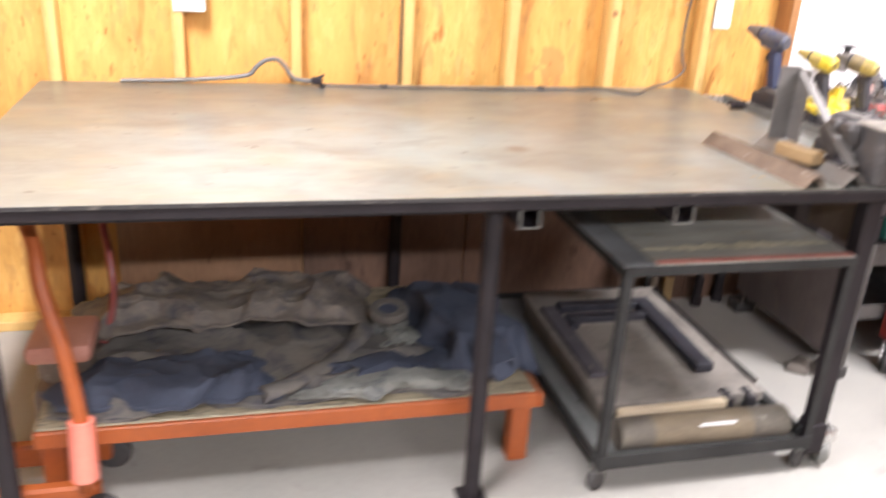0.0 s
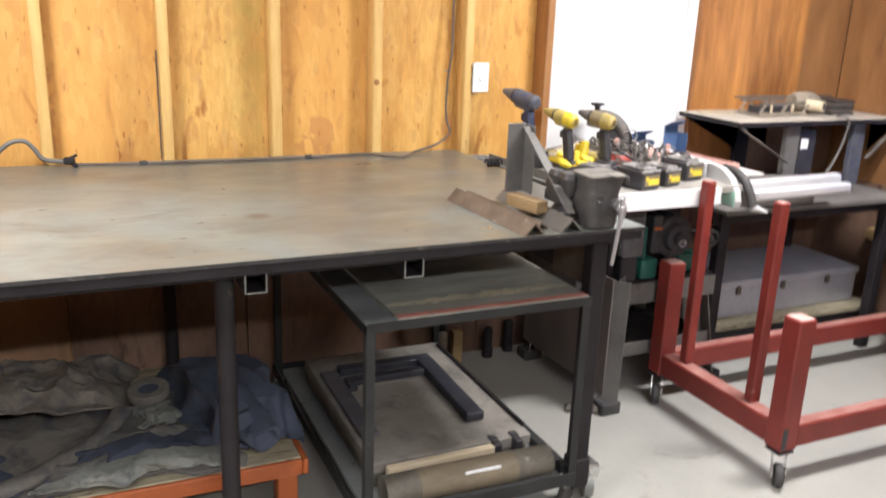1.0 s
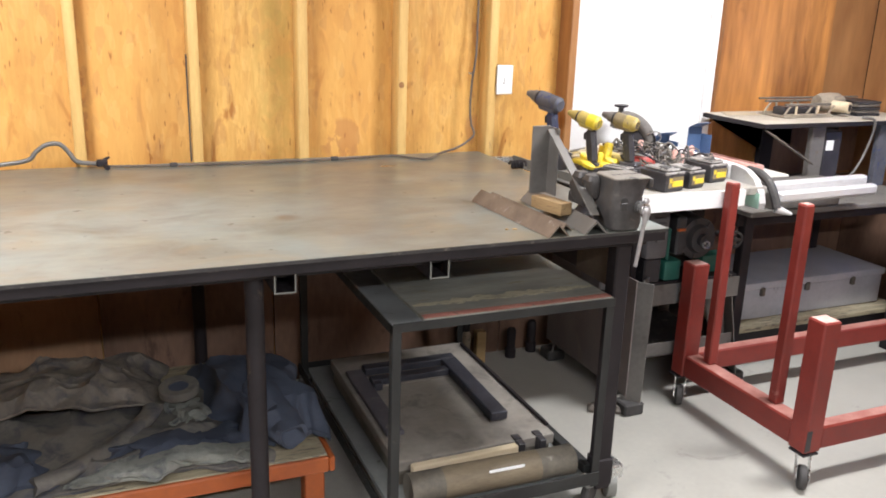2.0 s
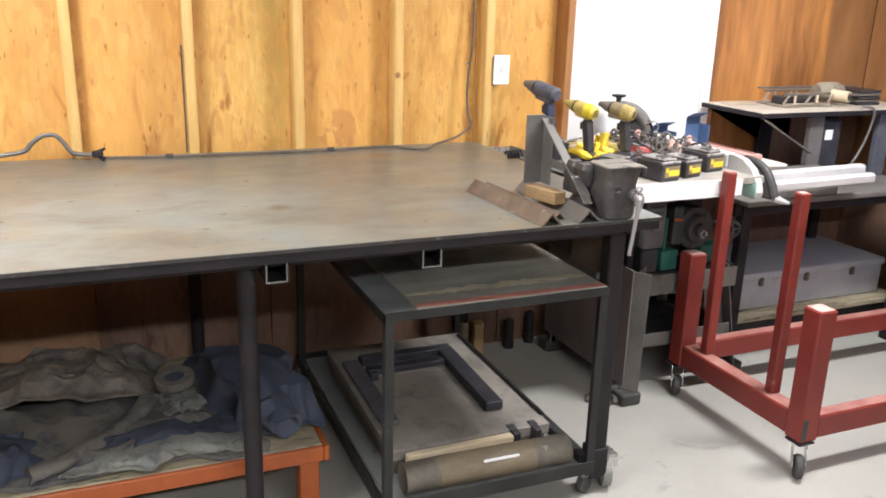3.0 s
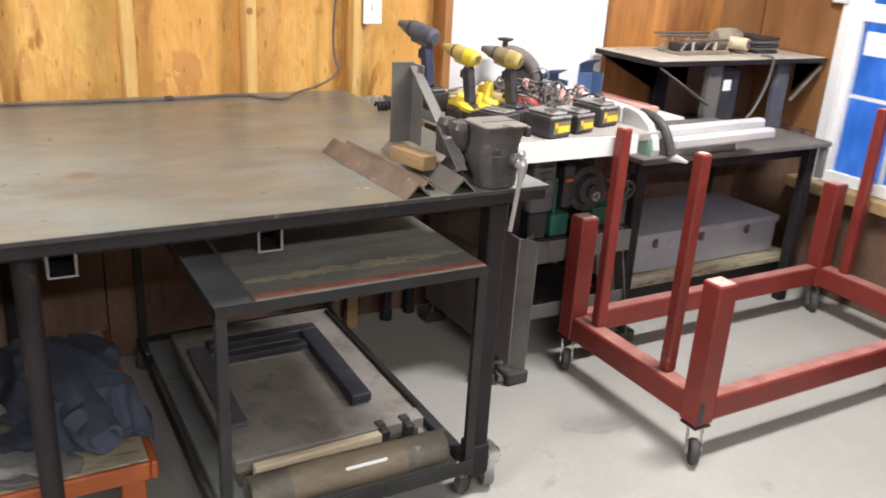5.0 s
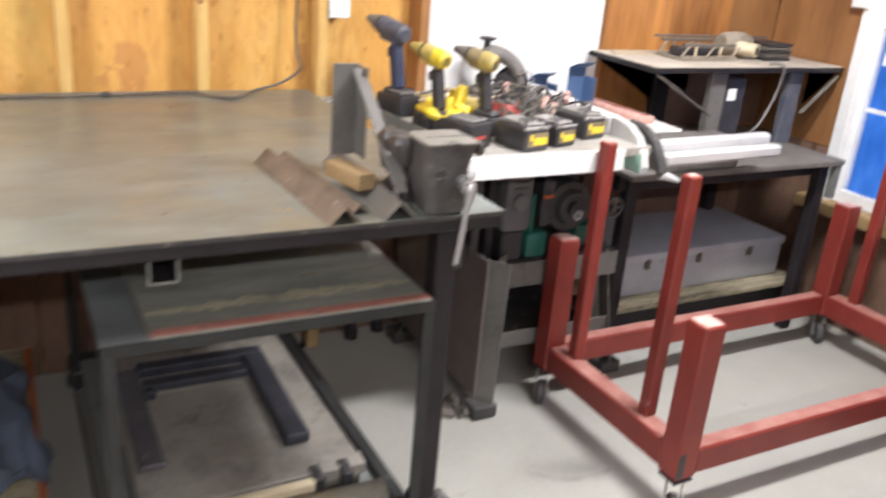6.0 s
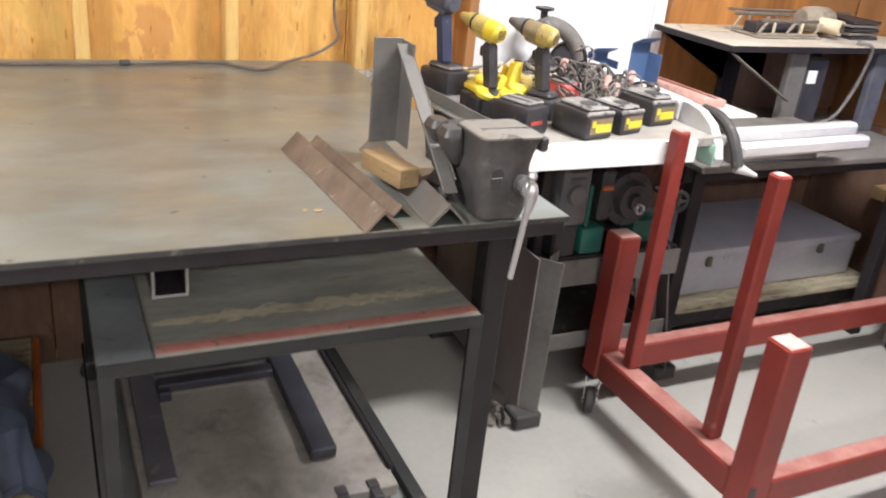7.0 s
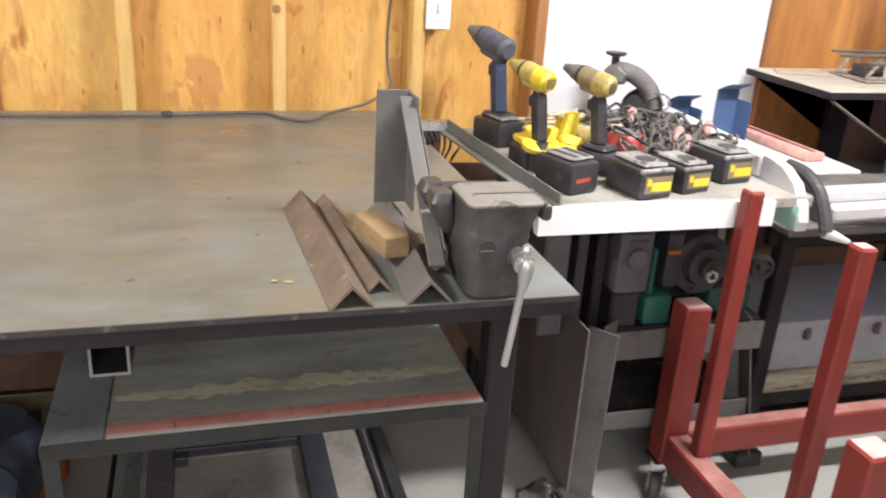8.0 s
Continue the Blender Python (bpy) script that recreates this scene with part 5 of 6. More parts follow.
part("support", box(B(), 2.90, 3.27, 2.36, 2.50, BZ + 0.001, SZ - 0.035, 0.004), BENCH_TOP, ext, world=True)
part("wing", box(B(), 2.745, 3.12, 2.51, 2.985, SZ - 0.06, SZ - 0.03, 0.004), DUSTY_WHITE, ext, "dusty white side wing", world=True)
part("wing_leg", box(B(), 3.04, 3.08, 2.67, 2.90, BZ + 0.001, SZ - 0.061, 0.004), DARK_STEEL, ext, world=True)

pk = thing("red_bar", pose(3.02, 2.80, SZ - 0.03, 0, 0, -88), "faded red wooden straightedge with rounded end", "straightedge")
part("bar", box(B(), -0.20, 0.20, -0.035, 0.035, 0.001, 0.028, 0.006, seg=2), PINK, pk)
part("strip", box(B(), -0.19, 0.19, -0.006, 0.006, 0.029, 0.034, 0.002), DUST_RED, pk)

gs = thing("shelf_stand", pose(3.53, 2.8, BZ), "dark steel shelf stand with dusty top and triangular braces", "stand")
GZ = 1.08
part("stand_top", box(B(), 3.03, 4.03, 2.60, 3.0, GZ - 0.018, GZ, 0.003), DUSTY_TOP, gs, "dusty top plate", world=True)
part("edge_strip", box(B(), 3.03, 4.03, 2.592, 2.599, GZ - 0.022, GZ - 0.002, 0.001), DARK_STEEL, gs, world=True, smooth=False)
part("edge_strip", box(B(), 3.022, 3.029, 2.592, 3.0, GZ - 0.022, GZ - 0.002, 0.001), DARK_STEEL, gs, world=True, smooth=False)
for x in (3.384, 3.806):
    part("leg", box(B(), x - 0.04, x + 0.04, 2.63, 2.66, BZ + 0.001, GZ - 0.019, 0.003), MILL if x < 3.5 else CORD_BLUE, gs, world=True)
    part("leg", box(B(), x - 0.04, x + 0.04, 2.94, 2.97, BZ + 0.001, GZ - 0.019, 0.003), DARK_STEEL, gs, world=True)
for a, b in (((3.045, 2.604, GZ - 0.030), (3.34, 2.604, GZ - 0.19)), ((4.015, 2.604, GZ - 0.04), (3.84, 2.604, GZ - 0.19))):
    part("brace", bar(B(), a, b, 0.018, 0.006, 0.001), GRIME_GREY, gs, world=True, smooth=False)
for pts in (((3.035, 2.612, GZ - 0.019), (3.20, 2.612, GZ - 0.115), (3.20, 2.612, GZ - 0.019)),
            ((4.025, 2.612, GZ - 0.019), (3.848, 2.612, GZ - 0.019), (3.848, 2.612, GZ - 0.155)),
            ((3.034, 2.618, GZ - 0.019), (3.034, 2.618, GZ - 0.115), (3.034, 2.98, GZ - 0.019))):
    gus = B()
    gus.faces.new([gus.verts.new(p) for p in pts])
    bmesh.ops.solidify(gus, geom=gus.faces[:], thickness=0.004)
    part("gusset", gus, NAVY_STEEL, gs, "dark triangular gusset plate", world=True, smooth=False)
# dark board added in place of the shade on the wall behind
part("back_panel", box(B(), 3.425, 4.02, 2.975, 2.981, BZ + 0.001, GZ - 0.019), SHADE_PLY, gs, "dark board added for the shade on the wall under the stand", world=True, smooth=False)
swb = thing("motor_switch", pose(3.5, 2.655, BZ), "small dark switch box with a pale label on the bench", "switch box")
part("case", box(B(), 3.436, 3.542, 2.64, 2.72, BZ + 0.001, BZ + 0.27, 0.006), BLACK, swb, world=True)
part("label", box(B(), 3.446, 3.490, 2.6375, 2.6395, BZ + 0.182, BZ + 0.228), PAPER, swb, "pale label", world=True, smooth=False)
part("cord", hose(B(), [(3.53, 2.63, BZ + 0.03), (3.60, 2.61, BZ + 0.07), (3.66, 2.61, BZ + 0.16), (3.68, 2.60, BZ + 0.26), (3.66, 2.585, GZ + 0.005), (3.62, 2.62, GZ + 0.012)], 0.006), CORD, swb, world=True)

gr = thing("router_machine", pose(3.5, 2.82, GZ), "dusty grey machine with slotted side frames on the stand", "machine")
part("foot", box(B(), 3.26, 3.56, 2.725, 2.90, GZ + 0.001, GZ + 0.008, 0.002), DUST_GREY, gr, world=True)
for y, dz in ((2.735, 0.0), (2.862, 0.004)):
    part("frame_rail", box(B(), 3.262, 3.555, y, y + 0.012, GZ + 0.0085, GZ + 0.018, 0.002), DUST_GREY, gr, world=True)
    part("frame_rail", box(B(), 3.268, 3.545, y, y + 0.012, GZ + 0.055 + dz, GZ + 0.066 + dz, 0.002), GRIME_GREY, gr, "dark upper rail", world=True)
    for k in range(5):
        x = 3.272 + 0.066 * k
        part("strut", bar(B(), (x, y + 0.006, GZ + 0.0185), (x + 0.030 * (1 - k % 2), y + 0.006, GZ + 0.0545 + dz), 0.009, 0.008, 0.001), PALE_WOOD if y < 2.8 and k % 2 else DUST_GREY, gr, world=True, smooth=False)
part("inner_block", box(B(), 3.30, 3.50, 2.78, 2.85, GZ + 0.0085, GZ + 0.044, 0.004), BLACK, gr, world=True)
part("top_bar", box(B(), 3.25, 3.875, 2.884, 2.896, GZ + 0.071, GZ + 0.080, 0.002), GRIME_GREY, gr, world=True)
part("housing", lathe(B(), [(0, -0.085), (0.034, -0.082), (0.044, -0.055), (0.046, 0.0), (0.044, 0.045), (0.030, 0.076), (0, 0.08)], pose(3.635, 2.835, GZ + 0.058, 90, 0, 90)), DUST_GREY, gr, world=True)
nose = part("spindle", rod(B(), (3.610, 2.79, GZ + 0.046), (3.640, 2.715, GZ + 0.044), 0.027, 18), PALE_WOOD, gr, "pale dusty collar", world=True)
part("bore", rod(B(), (3.640, 2.716, GZ + 0.044), (3.6412, 2.713, GZ + 0.044), 0.017, 16), BLACK, nose, "dark open bore", world=True)
for k in range(5):
    part("slat", box(B(), 3.722 - 0.005 * (k % 2), 3.866, 2.735 + 0.004 * (k % 2), 2.88, GZ + 0.001 + 0.0145 * k, GZ + 0.012 + 0.0145 * k, 0.001), GRIME_GREY if k % 2 else BLACK, gr, world=True, smooth=False)
random.seed(5)
scr_ = thing("scrap_strips", pose(3.1, 2.85, GZ), "pale scrap strips lying on the stand", "scrap")
for k in range(3):
    part("strip", bar(B(), (3.05 + 0.02 * k, 2.88 + 0.035 * k, GZ + 0.004), (3.235 + 0.01 * k, 2.85 + 0.05 * k, GZ + 0.004), 0.016, 0.006, 0.001), TAN_ROPE, scr_, world=True)

# ---- red rolling rack ----
rack = thing("rolling_rack", pose(3.13, 1.95, 0), "red painted square-tube rolling rack with uprights", "rack")
RXL, RXR, RYF, RYB = 2.450, 3.895, 1.615, 2.330
RT, RB = 0.215, 0.128


def red_bar(x0, x1, y0, y1, z0, z1, name="rail"):
    p = part(name, box(B(), x0, x1, y0, y1, z0, z1, 0.005), RED, rack, world=True)
    dust = DUST_RED if name == "rail" else PALE_DUST
    part("dust", box(B(), x0 + 0.006, x1 - 0.006, y0 + 0.006, y1 - 0.006, z1 + 0.0002, z1 + 0.001), dust, p, "pale dust on the top face", world=True, smooth=False)
    return p


for x0 in (RXL, RXR - 0.074):
    yin0, yin1 = RYF + 0.075, RYB - 0.075
    red_bar(x0 + 0.002, x0 + 0.072, yin0, yin1, RB, RT)
    for y0, w in ((RYF, 0.074), (RYB - 0.074, 0.074)):
        xa = x0 if x0 == RXL else RXR - w
        red_bar(xa, xa + w, y0, y0 + w, RB - 0.006, 0.592, "corner_post")
    for y in (1.814, 2.166):
        red_bar(x0 + 0.030, x0 + 0.071, y - 0.0205, y + 0.0205, RT + 0.002, 0.938, "upright")
for y0 in (RYF + 0.004, RYB - 0.064):
    red_bar(RXL + 0.075, RXR - 0.075, y0, y0 + 0.055, RB, RT - 0.004)
for x in (RXL + 0.03, RXR - 0.03):
    for y in (RYF + 0.03, RYB - 0.03):
        m = pose(x, y, 0, 0, 0, -127)
        c = part("caster", box(B(), x - 0.034, x + 0.034, y - 0.034, y + 0.034, RB - 0.014, RB - 0.0065, 0.002), DARK_STEEL, rack, world=True)
        f = B()
        for sy in (-0.021, 0.021):
            bar(f, (0.012, sy, RB - 0.016), (0.046, sy, 0.030), 0.004, 0.034, 0.001)
        bmesh.ops.transform(f, matrix=m, verts=f.verts)
        part("fork", f, BRIGHT_STEEL, c, "bright pressed-steel fork", world=True, smooth=False)
        part("wheel", lathe(B(), [(0, -0.013), (0.012, -0.015), (0.032, -0.012), (0.038, -0.013), (0.042, -0.008), (0.042, 0.008), (0.038, 0.013), (0.032, 0.012), (0.012, 0.015), (0, 0.013)], m @ pose(0.044, 0, 0.042, 90, 0, 0)), RUBBER, c, "dark rubber wheel", world=True)
for x0 in (RXL, RXR - 0.024):
    part("open_end", box(B(), x0 + 0.001, x0 + 0.023, RYF - 0.0016, RYF - 0.0004, RB + 0.004, RT - 0.006), BLACK, rack, "dark open tube end", world=True, smooth=False)

# ---- cart under the table ----
cart = thing("steel_cart", pose(1.4, 2.2, 0), "grey steel cart with an oily board top and low shelf", "cart")
CX0, CX1, CY0, CY1, CZ = 1.035, 1.735, 1.755, 2.86, 0.71
for x in (CX0, CX1 - 0.026):
    for y in (CY0, CY1 - 0.032):
        lg = B()
        box(lg, x, x + 0.026, y, y + 0.004, 0.075, CZ - 0.005, 0.001)
        xx = x if x == CX0 else x + 0.022
        box(lg, xx, xx + 0.004, y + 0.0045, y + 0.026, 0.075, CZ - 0.005, 0.001)
        lgp = part("leg", lg, CART_PAINT, cart, world=True, smooth=False)
        part("caster_wheel", lathe(B(), [(0, -0.012), (0.03, -0.013), (0.035, -0.008), (0.035, 0.008), (0.03, 0.013), (0, 0.012)], pose(x + 0.016, y + 0.03, 0.035, 90, 0, 30)), RUBBER, lgp, world=True)
        part("caster_fork", box(B(), x - 0.004, x + 0.036, y + 0.012, y + 0.048, 0.06, 0.0745, 0.003), GREY_STEEL, lgp, world=True)
part("top_frame", box(B(), CX0, CX1, CY0 - 0.004, CY0, CZ - 0.024, CZ + 0.003, 0.001), CART_PAINT, cart, world=True, smooth=False)
part("top_plate", box(B(), CX0, CX0 + 0.088, CY0 + 0.0005, 2.42, CZ - 0.005, CZ, 0.001), CART_TOP, cart, world=True, smooth=False)
part("side_rail", box(B(), CX0, CX0 + 0.004, CY0 + 0.001, 2.42, CZ - 0.034, CZ - 0.006, 0.001), CART_PAINT, cart, world=True, smooth=False)
part("side_rail", box(B(), CX1 - 0.004, CX1, CY0 + 0.001, 2.42, CZ - 0.034, CZ - 0.006, 0.001), CART_PAINT, cart, world=True, smooth=False)
part("top_board", box(B(), CX0 + 0.092, CX1 - 0.005, CY0 + 0.0005, 2.42, CZ - 0.016, CZ + 0.004, 0.002), BOARD, cart, "oily worn board", world=True)
TANW = surface("worn_through_board", (0.34, 0.31, 0.22), (0.58, 0.53, 0.38), 0.65, scale=11, fine=70, stretch=(1, 1.8, 1), worn=(0.21, 0.205, 0.175), wear=0.53, edge=0.16)
random.seed(21)
near, far = [], []
for k in range(41):
    x = CX0 + 0.098 + (CX1 - 0.012 - CX0 - 0.098) * k / 40
    taper = min(1.0, 0.25 + 4 * min(k, 40 - k) / 40)
    near.append((x, CY0 + 0.108 - taper * random.uniform(0.004, 0.020)))
    far.append((x, CY0 + 0.112 + taper * random.uniform(0.008, 0.034)))
part("bare_band", prism(B(), near + far[::-1], CZ + 0.0041, CZ + 0.0046), TANW, cart, "ragged band worn through to pale wood", world=True, smooth=False)
part("red_stripe", box(B(), CX0 + 0.094, CX1 - 0.007, CY0 + 0.008, CY0 + 0.036, CZ + 0.0042, CZ + 0.0052), surface("worn_red_stripe", (0.33, 0.125, 0.10), (0.48, 0.215, 0.175), 0.6, scale=14, fine=80, worn=(0.15, 0.12, 0.09), wear=0.6), cart, "worn red painted stripe", world=True, smooth=False)
for x0, x1, y0, y1 in ((CX0, CX1, CY0 - 0.004, CY0), (CX0, CX1, CY1 - 0.004, CY1)):
    part("low_rail", box(B(), x0, x1, y0, y1, 0.085, 0.128, 0.001), CART_PAINT, cart, world=True, smooth=False)
part("low_rail", box(B(), CX0 - 0.008, CX0 - 0.002, CY0 + 0.005, CY1 - 0.005, 0.092, 0.13, 0.001), CART_PAINT, cart, world=True, smooth=False)
part("low_rail", box(B(), CX1 - 0.03, CX1 + 0.004, CY0 + 0.04, CY1 - 0.036, 0.10, 0.13, 0.002), CART_PAINT, cart, world=True, smooth=False)
part("low_shelf", box(B(), CX0 + 0.0265, CX1 - 0.031, CY0 + 0.001, CY1 - 0.005, 0.09, 0.105, 0.002), DUSTY_SHELF, cart, world=True)

ROLL_PAPER = surface("oily_roll_paper", (0.085, 0.078, 0.064), (0.19, 0.172, 0.138), 0.6, scale=9, fine=70, worn=(0.29, 0.275, 0.24), wear=0.66)
tray = thing("roller_board", pose(1.42, 1.85, 0.106), "scuffed brown roll of paper lying on the cart shelf", "roll")
part("roll", rod(B(), (1.115, 1.822, 0.1535), (1.665, 1.815, 0.1535), 0.0475, 24), ROLL_PAPER, tray, world=True)
part("wrap", rod(B(), (1.22, 1.8207, 0.1535), (1.54, 1.8166, 0.1535), 0.0487, 24), surface("brown_wrap", (0.12, 0.096, 0.064), (0.225, 0.185, 0.125), 0.55, scale=9, fine=70, stretch=(1, 4, 4)), tray, world=True)
part("torn_strip", bar(B(), (1.36, 1.7815, 0.184), (1.48, 1.780, 0.184), 0.004, 0.012), PAPER, tray, "white torn strip", world=True)

plk = thing("timber_strip", pose(1.38, 1.92, 0.106), "pale timber strip lying across the cart shelf", "timber")
part("strip", bar(B(), (1.150, 1.886, 0.149), (1.512, 1.894, 0.149), 0.026, 0.085, 0.003), PALE_WOOD, plk, world=True)

BOARD_AT = pose(1.36, 2.315, 0.185, 1.5, 0, 0)
SCUFFED = surface("scuffed_board", (0.165, 0.150, 0.132), (0.30, 0.276, 0.242), 0.6, 0.05, scale=4, fine=45, worn=(0.12, 0.108, 0.096), wear=0.55, edge=0.18)
plate = thing("loose_board", BOARD_AT, "heavy scuffed grey-brown board lying on the cart shelf", "board")
part("top_sheet", box(B(), -0.25, 0.30, -0.40, 0.36, -0.018, 0.018, 0.003), SCUFFED, plate)
part("base_sheet", box(B(), -0.24, 0.29, -0.39, 0.35, -0.075, -0.0185, 0.002), ROLL_PAPER, plate, smooth=False)
for x in (0.166, 0.242):
    clip = box(B(), x - 0.013, x + 0.013, -0.432, -0.4005, -0.034, 0.022, 0.003)
    part("clip", box(clip, x - 0.013, x + 0.013, -0.400, -0.372, 0.0185, 0.024, 0.001), BLACK, plate, "black steel clip over the edge")
part("edge_bar", bar(B(), (0.30, -0.35, 0.024), (0.285, 0.33, 0.024), 0.012, 0.012, 0.002), DARK_STEEL, plate)

# welded angle frame, open to the front, lying on the board
BLUED = surface("blued_steel", (0.026, 0.028, 0.038), (0.060, 0.062, 0.078), 0.5, 0.25, worn=(0.10, 0.095, 0.095), wear=0.66)
fx0, fx1, fy0, fy1 = -0.17, 0.19, -0.275, 0.215
frm = thing("steel_channel", BOARD_AT @ pose(0, 0, 0.0182), "dark blued steel channel iron lying on the loose board", "steel channel")
part("channel_base", box(B(), fx0, fx1, fy1 - 0.130, fy1, 0.0, 0.005), SCUFFED, frm, "dusty channel floor", smooth=False)
part("flange", box(B(), fx0, fx1, fy1 - 0.046, fy1 - 0.0005, 0.0055, 0.034, 0.003), BLUED, frm)
part("flange", box(B(), fx0, fx1 - 0.063, fy1 - 0.1295, fy1 - 0.090, 0.0055, 0.030, 0.003), BLUED, frm)
part("side_bar", box(B(), fx1 - 0.062, fx1, fy0, fy1 - 0.0465, 0.0055, 0.036, 0.003), BLUED, frm)
part("side_foot", box(B(), fx1 - 0.05, fx1 - 0.004, fy0 + 0.01, fy1 - 0.1305, 0.0, 0.005), BLUED, frm, smooth=False)
part("side_bar", box(B(), fx0 - 0.062, fx0 - 0.001, fy0 + 0.02, fy1, 0.0, 0.016, 0.003), surface("purple_grey_steel", (0.075, 0.072, 0.085), (0.15, 0.143, 0.16), 0.55, 0.2, worn=(0.20, 0.185, 0.17), wear=0.64), frm, "dusty purple-grey flat bar")
part("stub", box(B(), fx0 - 0.001, fx0 + 0.03, fy1 - 0.160, fy1 - 0.1305, 0.0, 0.028, 0.003), BLUED, frm)

# odds and ends on the floor by the wall
for x, y, h, mat, lab in ((1.855, 2.90, 0.15, TAN_WOOD, "upright tan wood offcut by the wall"), (1.790, 2.91, 0.15, DUST_GREY, "pale plastic bottle on the floor by the wall"), (2.015, 2.91, 0.14, DARK_STEEL, "dark steel fitting on the floor by the wall"), (2.135, 2.94, 0.15, DARK_STEEL, "dark steel fitting on the floor by the wall")):
    t = thing("offcut" if mat is TAN_WOOD else "fitting", pose(x, y, 0), lab, "offcut" if mat is TAN_WOOD else "fitting")
    if mat is TAN_WOOD:
        part("piece", box(B(), -0.025, 0.02, -0.02, 0.02, 0, h, 0.003), mat, t)
    else:
        part("piece", lathe(B(), [(0, 0), (0.024, 0), (0.024, h * 0.3), (0.019, h * 0.34), (0.021, h * 0.92), (0.014, h), (0, h)], None, 14), mat, t)

for x, y, turn, mat_, lab in ((2.150, 2.345, 25, GRIME_GREY, "grimy wood scrap on the floor by the saw leg"), (2.105, 2.310, -40, GRIME_GREY, "dark metal scrap on the floor by the saw leg"), (2.185, 2.300, 70, GRIME_GREY, "dusty grey scrap on the floor by the saw leg")):
    t = thing("floor_scrap", pose(x, y, 0, 0, 0, turn), lab, "scrap", "scraps by the saw leg")
    part("chunk", rounded(B(), [(-0.040, 0.036, -0.020, 0.018, 0.001, 0.006), (-0.044, 0.040, -0.023, 0.021, 0.014, 0.007), (-0.034, 0.024, -0.015, 0.016, 0.030, 0.008)], 3), mat_, t)
    part("splinter", bar(B(), (-0.05, 0.028, 0.006), (0.055, 0.036, 0.010), 0.014, 0.008, 0.002), mat_, t)

# brown sheets added against the studs: their dark colour stands for the table's shade
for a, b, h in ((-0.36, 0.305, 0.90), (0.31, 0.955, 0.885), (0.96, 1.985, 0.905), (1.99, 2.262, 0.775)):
    t = thing("shade_sheet", pose((a + b) / 2, 2.99, 0), "dark brown sheet added in place of the shade under the table", "plywood", "brown sheets under the table")
    part("sheet", box(B(), a, b, 2.982, 2.995, 0.0, h, 0.001), HALF_SHADE_PLY if a < 0 else SHADE_PLY, t, world=True, smooth=False)

# ---- orange bench with cloths ----
ob_ = thing("orange_bench", pose(0.25, 2.3, 0), "low orange painted bench under the welding table", "bench")
OX0, OX1, OY0, OY1, OZ = -0.46, 0.905, 1.945, 2.72, 0.245
part("bench_top", box(B(), OX0, OX1, OY0, OY1, OZ - 0.022, OZ, 0.004), GRIMY_TIMBER, ob_, world=True)
part("front_rail", box(B(), OX0, OX1, OY0 - 0.018, OY0 - 0.001, OZ - 0.05, OZ - 0.001, 0.004), ORANGE, ob_, world=True)
part("end_rail", box(B(), OX1 + 0.001, OX1 + 0.018, OY0 - 0.018, OY1, OZ - 0.05, OZ - 0.001, 0.004), ORANGE, ob_, world=True)
for x in (OX0 + 0.01, OX1 - 0.07):
    for y in (OY0 - 0.012, OY1 - 0.07):
        part("leg", box(B(), x, x + 0.06, y + 0.013, y + 0.07, 0.0, OZ - 0.0225, 0.004), ORANGE, ob_, world=True)


def cloth(name, x0, x1, y0, y1, z, lift, seed, mat, label, fold=0.035, ledge=0.0, arch=0.7, nx=84, ny=56, skew=0.0, crisp=0.6):
    """A crumpled cloth over a box of the plan; ledge lifts its near edge like a thick overhang."""
    t = thing(name, pose((x0 + x1) / 2, (y0 + y1) / 2, z), label, "cloth")

    def fn(u, v):
        a = 0.06 * gnarl((u * 3, v * 3, 1), 1.0, seed + 2)
        x = x0 + (x1 - x0) * u + skew * (0.5 - v) + a + 0.035 * gnarl((u * 9, v * 6, 0), 1.0, seed + 9)
        y = y0 + (y1 - y0) * v + 0.05 * gnarl((u * 6, v * 4, 1), 1.0, seed + 5) + 0.02 * gnarl((u * 17, v * 9, 1), 1.0, seed)
        edge = min(1.0, 7 * min(u, 1 - u, 1 - v))
        near = min(1.0, 7 * v)
        near = max(near, ledge)
        r1 = 1 - abs(gnarl((x, y * 0.7, 2), 6, seed)) * 2.2
        r2 = 1 - abs(gnarl((x + y, y - x * 0.4, 3), 13, seed + 1)) * 2.0
        r3 = gnarl((x, y, 5), 28, seed + 3)
        w = 0.62 * max(r1, 0) ** 2 + crisp * (0.32 * max(r2, 0) ** 2 + 0.13 * r3)
        body = lift * (0.35 + arch * math.sin(math.pi * min(1, 0.15 + v * 0.85)) ** 0.8 * (0.75 + 0.25 * math.sin(math.pi * u)))
        return (x, y, z + 0.006 + edge * near * (body + fold * w))

    part("folds", sheet(B(), nx, ny, fn), mat, t, world=True)
    part("hem", hose(B(), [fn(0.03 + 0.94 * i / 40, 0.012) for i in range(41)], 0.0035, 6, 2), mat, t, "stitched hem", world=True)
    return t


LEATHER = surface("worn_brown_leather", (0.10, 0.088, 0.074), (0.245, 0.215, 0.180), 0.75, scale=8, fine=60, worn=(0.060, 0.062, 0.072), wear=0.50, edge=0.2, bump=0.5)
GREY_CLOTH = surface("pale_grey_canvas", (0.17, 0.18, 0.165), (0.33, 0.34, 0.31), 0.9, scale=7, fine=70, worn=(0.075, 0.085, 0.105), wear=0.54, edge=0.18, bump=0.5)
cloth("canvas_tarp", -0.43, 0.74, 1.962, 2.50, OZ, 0.035, 3.0, CANVAS, "dirty olive-brown canvas spread over the orange bench", 0.036, crisp=0.35)
